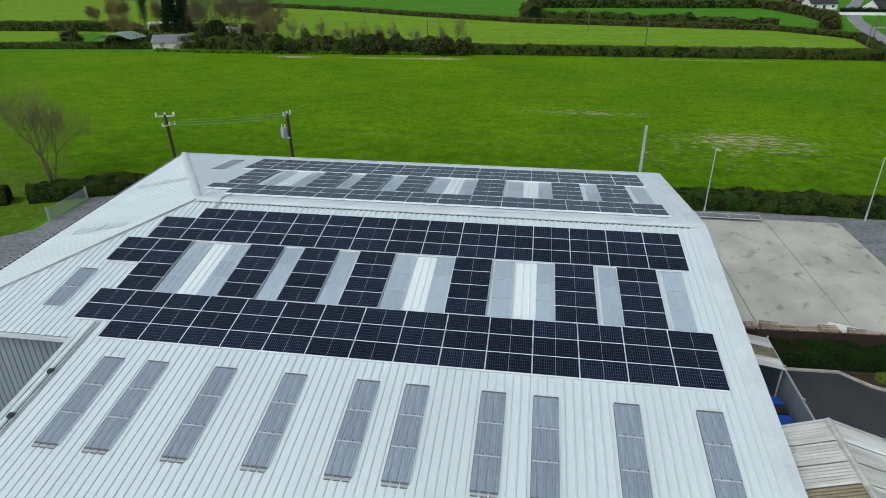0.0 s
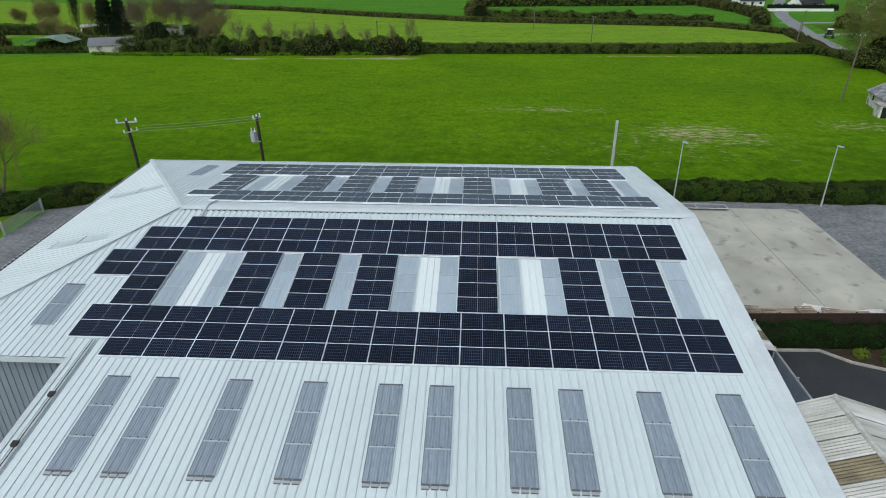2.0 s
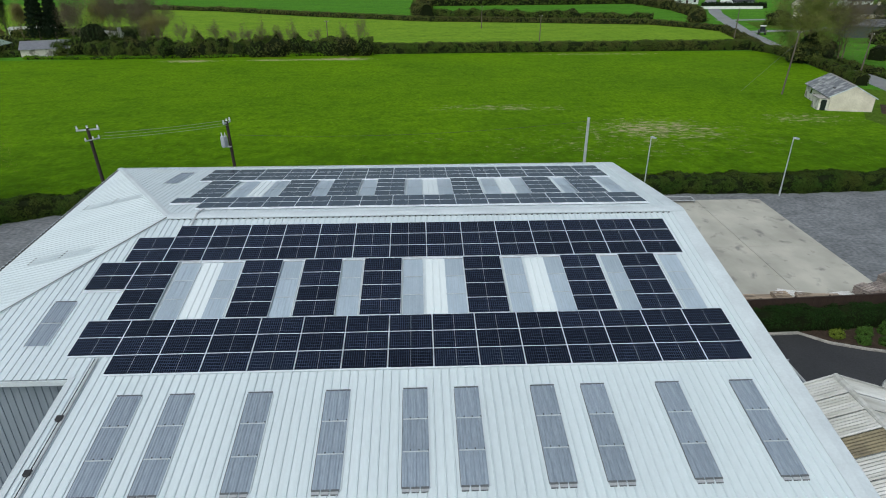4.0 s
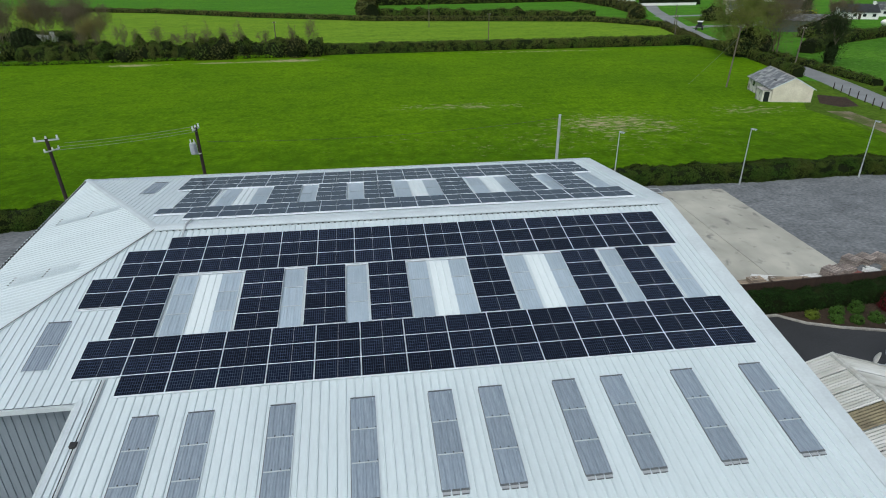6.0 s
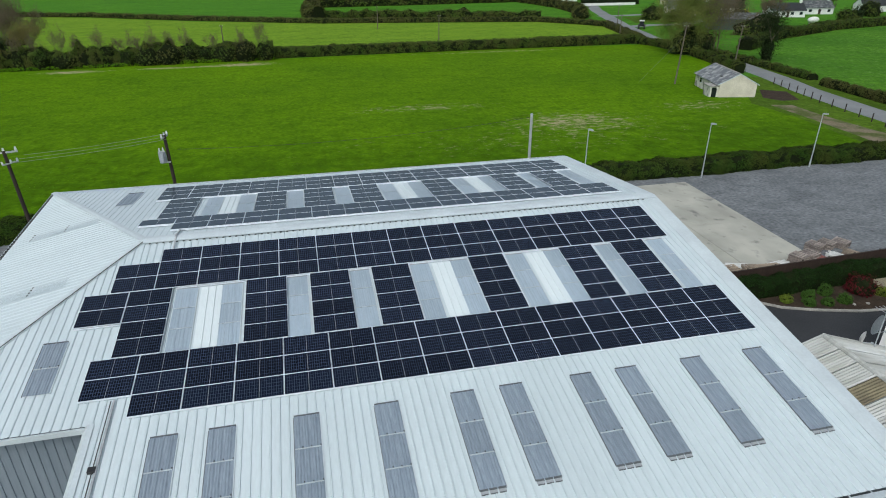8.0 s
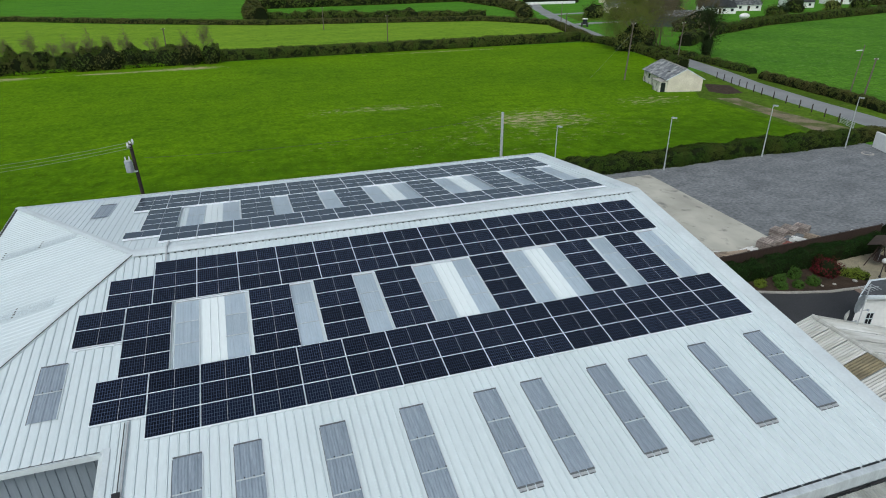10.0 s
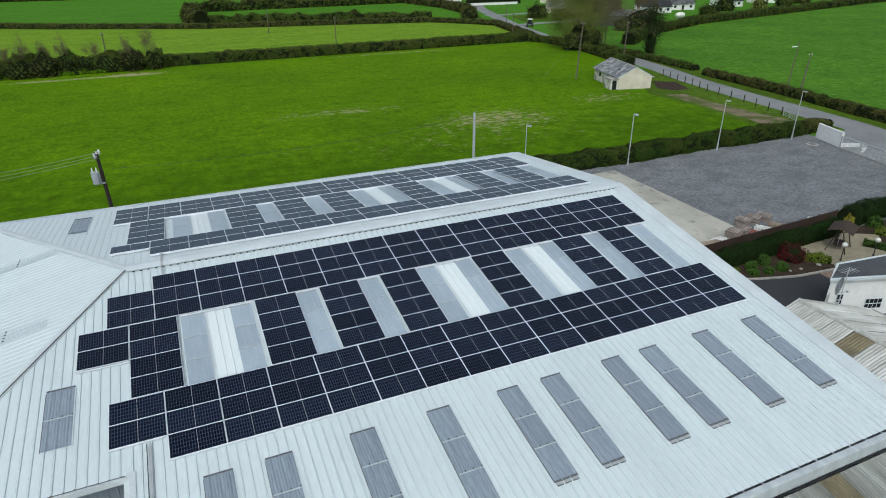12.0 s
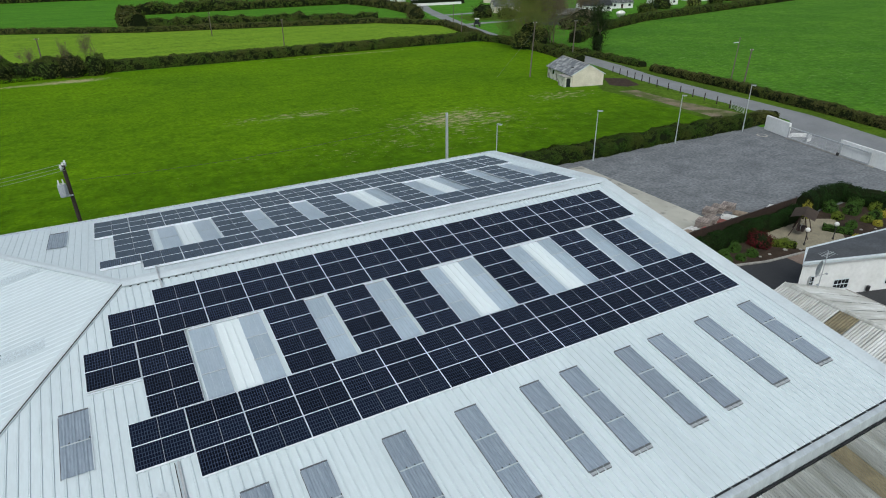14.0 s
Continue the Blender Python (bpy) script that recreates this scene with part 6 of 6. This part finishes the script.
for a, b in zip(rows, rows[1:]):
    bm.faces.new((a[0], b[0], b[1], a[1]))
bmesh.ops.solidify(bm, geom=bm.faces[:], thickness=0.1)
part("roof", bm, material("pale_green_sheet", (0.33, 0.45, 0.38), (0.42, 0.52, 0.46), rough=0.6), marquee)
for x in (-5.8, 0, 5.8):
    for y in (-3.8, 3.8):
        part("post", tube_mesh([(x, y, 0), (x, y, 2.8 if x else 3.9)], [0.08, 0.08], 6), POLE_WOOD, marquee)
barn = thing("shed", pose(-82, 150, land_z(150), 0, 0, 20), "low shed with pale grey sheeted roof", "shed")
part("wall", box_mesh(-6, 6, -4, 4, 0, 2.0), PEELING, barn)
bm = bmesh.new()
rows = [[bm.verts.new((x, y, z)) for x in (-6.3, 6.3)] for y, z in ((-4.4, 1.95), (0, 3.6), (4.4, 1.95))]
for a, b in zip(rows, rows[1:]):
    bm.faces.new((a[0], a[1], b[1], b[0]))
bmesh.ops.solidify(bm, geom=bm.faces[:], thickness=-0.1)
part("roof", bm, material("pale_grey_sheet", (0.36, 0.37, 0.42), rough=0.6), barn)


def dwelling(x, y, yaw, w, d, e, rise, wall, roof, label):
    root = thing("dwelling", pose(x, y, land_z(y), 0, 0, yaw), label, "house", "distant houses")
    bm = bmesh.new()
    prof = [(-d / 2, 0), (d / 2, 0), (d / 2, e), (0, e + rise), (-d / 2, e)]
    ends = [[bm.verts.new((s * w / 2, a, b)) for a, b in prof] for s in (-1, 1)]
    bm.faces.new(ends[0])
    bm.faces.new(ends[1][::-1])
    for i in range(5):
        j = (i + 1) % 5
        bm.faces.new((ends[0][i], ends[1][i], ends[1][j], ends[0][j]))
    bmesh.ops.recalc_face_normals(bm, faces=bm.faces[:])
    part("wall", bm, wall, root)
    for s in (-1, 1):
        bm = bmesh.new()
        k = rise / (d / 2)
        vs = [bm.verts.new(p) for p in ((-w / 2 - 0.3, 0, e + rise + 0.06), (w / 2 + 0.3, 0, e + rise + 0.06), (w / 2 + 0.3, s * (d / 2 + 0.4), e + 0.06 - 0.4 * k), (-w / 2 - 0.3, s * (d / 2 + 0.4), e + 0.06 - 0.4 * k))]
        bm.faces.new(vs)
        bmesh.ops.solidify(bm, geom=bm.faces[:], thickness=0.12)
        part("roof_slope", bm, roof, root)
    n = max(2, int(w / 3.5))
    for i in range(n):
        a = -w / 2 + (i + 0.5) * w / n
        win = part("window", box_mesh(a - 0.7, a + 0.7, -d / 2 - 0.04, -d / 2 + 0.02, 0.9, 2.1), TRIM, root)
        part("pane", box_mesh(a - 0.6, a + 0.6, -d / 2 - 0.06, -d / 2 - 0.041, 1.0, 2.0), GLASS_DARK, win)
    part("door", box_mesh(-0.5, 0.5, -d / 2 - 0.07, -d / 2 + 0.01, 0.05, 2.1), DARK_WOOD, root)
    part("chimney", box_mesh(w / 2 - 1.4, w / 2 - 0.6, -0.4, 0.4, e + rise - 0.5, e + rise + 1.1), wall, root)


for row in ((152, 318, 10, 13, 8, 2.6, 2.6, RENDER, DARK_SLATE, "white bungalow with dark slate roof by the road"), (172, 300, 25, 15, 8, 2.6, 3.0, RENDER, DARK_SLATE, "white bungalow with dark slate roof behind a wall"),
            (200, 285, 20, 14, 8, 2.6, 2.6, CREAM, DARK_SLATE, "cream bungalow with dark roof"), (206, 214, -15, 14, 8, 2.7, 2.6, RENDER, DARK_SLATE, "white bungalow with dark roof above the field"),
            (190, 232, -10, 12, 8, 2.7, 3.0, CREAM, DARK_SLATE, "cream house with steep dark roof"), (228, 222, -12, 12, 8, 2.7, 2.6, RENDER, SLATE, "white bungalow with grey roof"),
            (262, 226, -14, 13, 8, 2.7, 2.6, RENDER, DARK_SLATE, "white bungalow with dark roof above the field"), (298, 236, -14, 13, 8, 2.7, 2.6, RENDER, SLATE, "white bungalow with grey roof"),
            (170, 232, -20, 13, 8, 2.7, 2.8, CREAM, SLATE, "cream house with grey roof"), (335, 250, -10, 13, 8, 2.7, 2.6, RENDER, DARK_SLATE, "white bungalow with dark roof"),
            (-108, 191, 15, 13, 6, 2.4, 0.5, RENDER, WHITE_BOARD, "long white flat-roofed building behind the trees"), (-73, 168, -35, 8, 5, 2.6, 1.2, RENDER, WHITE_BOARD, "small white building among the trees"),
            (232, 300, 0, 13, 8, 2.7, 2.6, RENDER, DARK_SLATE, "white bungalow with dark roof"), (120, 345, 5, 13, 8, 2.7, 2.6, CREAM, DARK_SLATE, "cream bungalow with dark roof")):
    dwelling(*row)
barn = thing("barn", pose(158, 180, land_z(180), 0, 0, -20), "green-grey sheeted farm barn behind trees", "barn")
part("wall", box_mesh(-9, 9, -6, 6, 0, 3.6), material("dull_green_cladding", (0.07, 0.10, 0.085), (0.05, 0.075, 0.065), rough=0.6), barn)
bm = bmesh.new()
rows = [[bm.verts.new((x, y, z)) for x in (-9.3, 9.3)] for y, z in ((-6.4, 3.55), (0, 5.2), (6.4, 3.55))]
for a, b in zip(rows, rows[1:]):
    bm.faces.new((a[0], a[1], b[1], b[0]))
bmesh.ops.solidify(bm, geom=bm.faces[:], thickness=-0.12)
part("roof", bm, SLATE, barn)
gw = thing("garden_wall", pose(0, 0, 0), "low white garden wall by the junction", "wall")
part("wall", box_mesh(148, 178, 286, 286.4, land_z(286), land_z(286) + 1.2), RENDER, gw)
hedge([(150, 289), (166, 290), (182, 291)], 2.5, 2.6, CONIFER, 120, 0.35, "dark clipped garden hedge behind the wall", 0.08, step=3)
tank = thing("gas_tank", pose(196, 186, land_z(186) + 0.4), "white and green gas tank by the hedge", "tank")
bm = bmesh.new()
bmesh.ops.create_uvsphere(bm, u_segments=16, v_segments=10, radius=1.1)
for v in bm.verts:
    v.co = Vector((v.co.x * 2.2, v.co.y, v.co.z + 1.0))
part("shell", bm, OPAL, tank)
for s in (-1.2, 1.2):
    part("foot", box_mesh(s - 0.2, s + 0.2, -0.6, 0.6, -0.4, 0.2), KERB, tank)

tractor = thing("tractor", pose(126, 186, land_z(186), 0, 0, 60), "parked dark tractor with white cab roof", "tractor")
part("bonnet", box_mesh(0.2, 2.4, -0.45, 0.45, 0.9, 1.7, 0.1), BLACK, tractor)
part("cab", box_mesh(-1.4, 0.3, -0.75, 0.75, 1.0, 2.6, 0.08), GLASS_DARK, tractor)
part("cab_roof", box_mesh(-1.6, 0.5, -0.9, 0.9, 2.61, 2.85, 0.08), OPAL, tractor, "white cab roof")
for x, r, s in ((-0.9, 0.85, 1.0), (1.8, 0.55, 0.85)):
    for side in (-1, 1):
        wh = part("wheel", tube_mesh([(x, side * s - 0.25, r), (x, side * s + 0.25, r)], [r, r], 16), BLACK, tractor)
        part("rim", tube_mesh([(x, side * s - 0.27, r), (x, side * s + 0.27, r)], [r * 0.5, r * 0.5], 12), KERB, wh)

# ---- grass tufts ----
n = 26000
gx, gy = rng.uniform(-70, 95, n), 38.8 + 75 * rng.random(n) ** 1.4
keep = np.array([noise.noise((x * 0.12, y * 0.2, 2.0)) + 0.6 * noise.noise((x * 0.5, y * 0.7, 5.0)) for x, y in zip(gx, gy)]) > -0.05
keep &= (gx < 78 + (gy - 38) * 0.1)
gx, gy = gx[keep], gy[keep]
gz = np.interp(gy, (38, 80, 150), (0, -1.2, -2.0)) + 0.06
tufts = part("grass_tufts", leaf_mesh("grass_tufts", np.stack((gx, gy, gz), 1), 0.10, 1.6), GRASS_TUFT)
tagged(tufts, "longer green grass tufts in the pasture", "grass", kind="stuff")
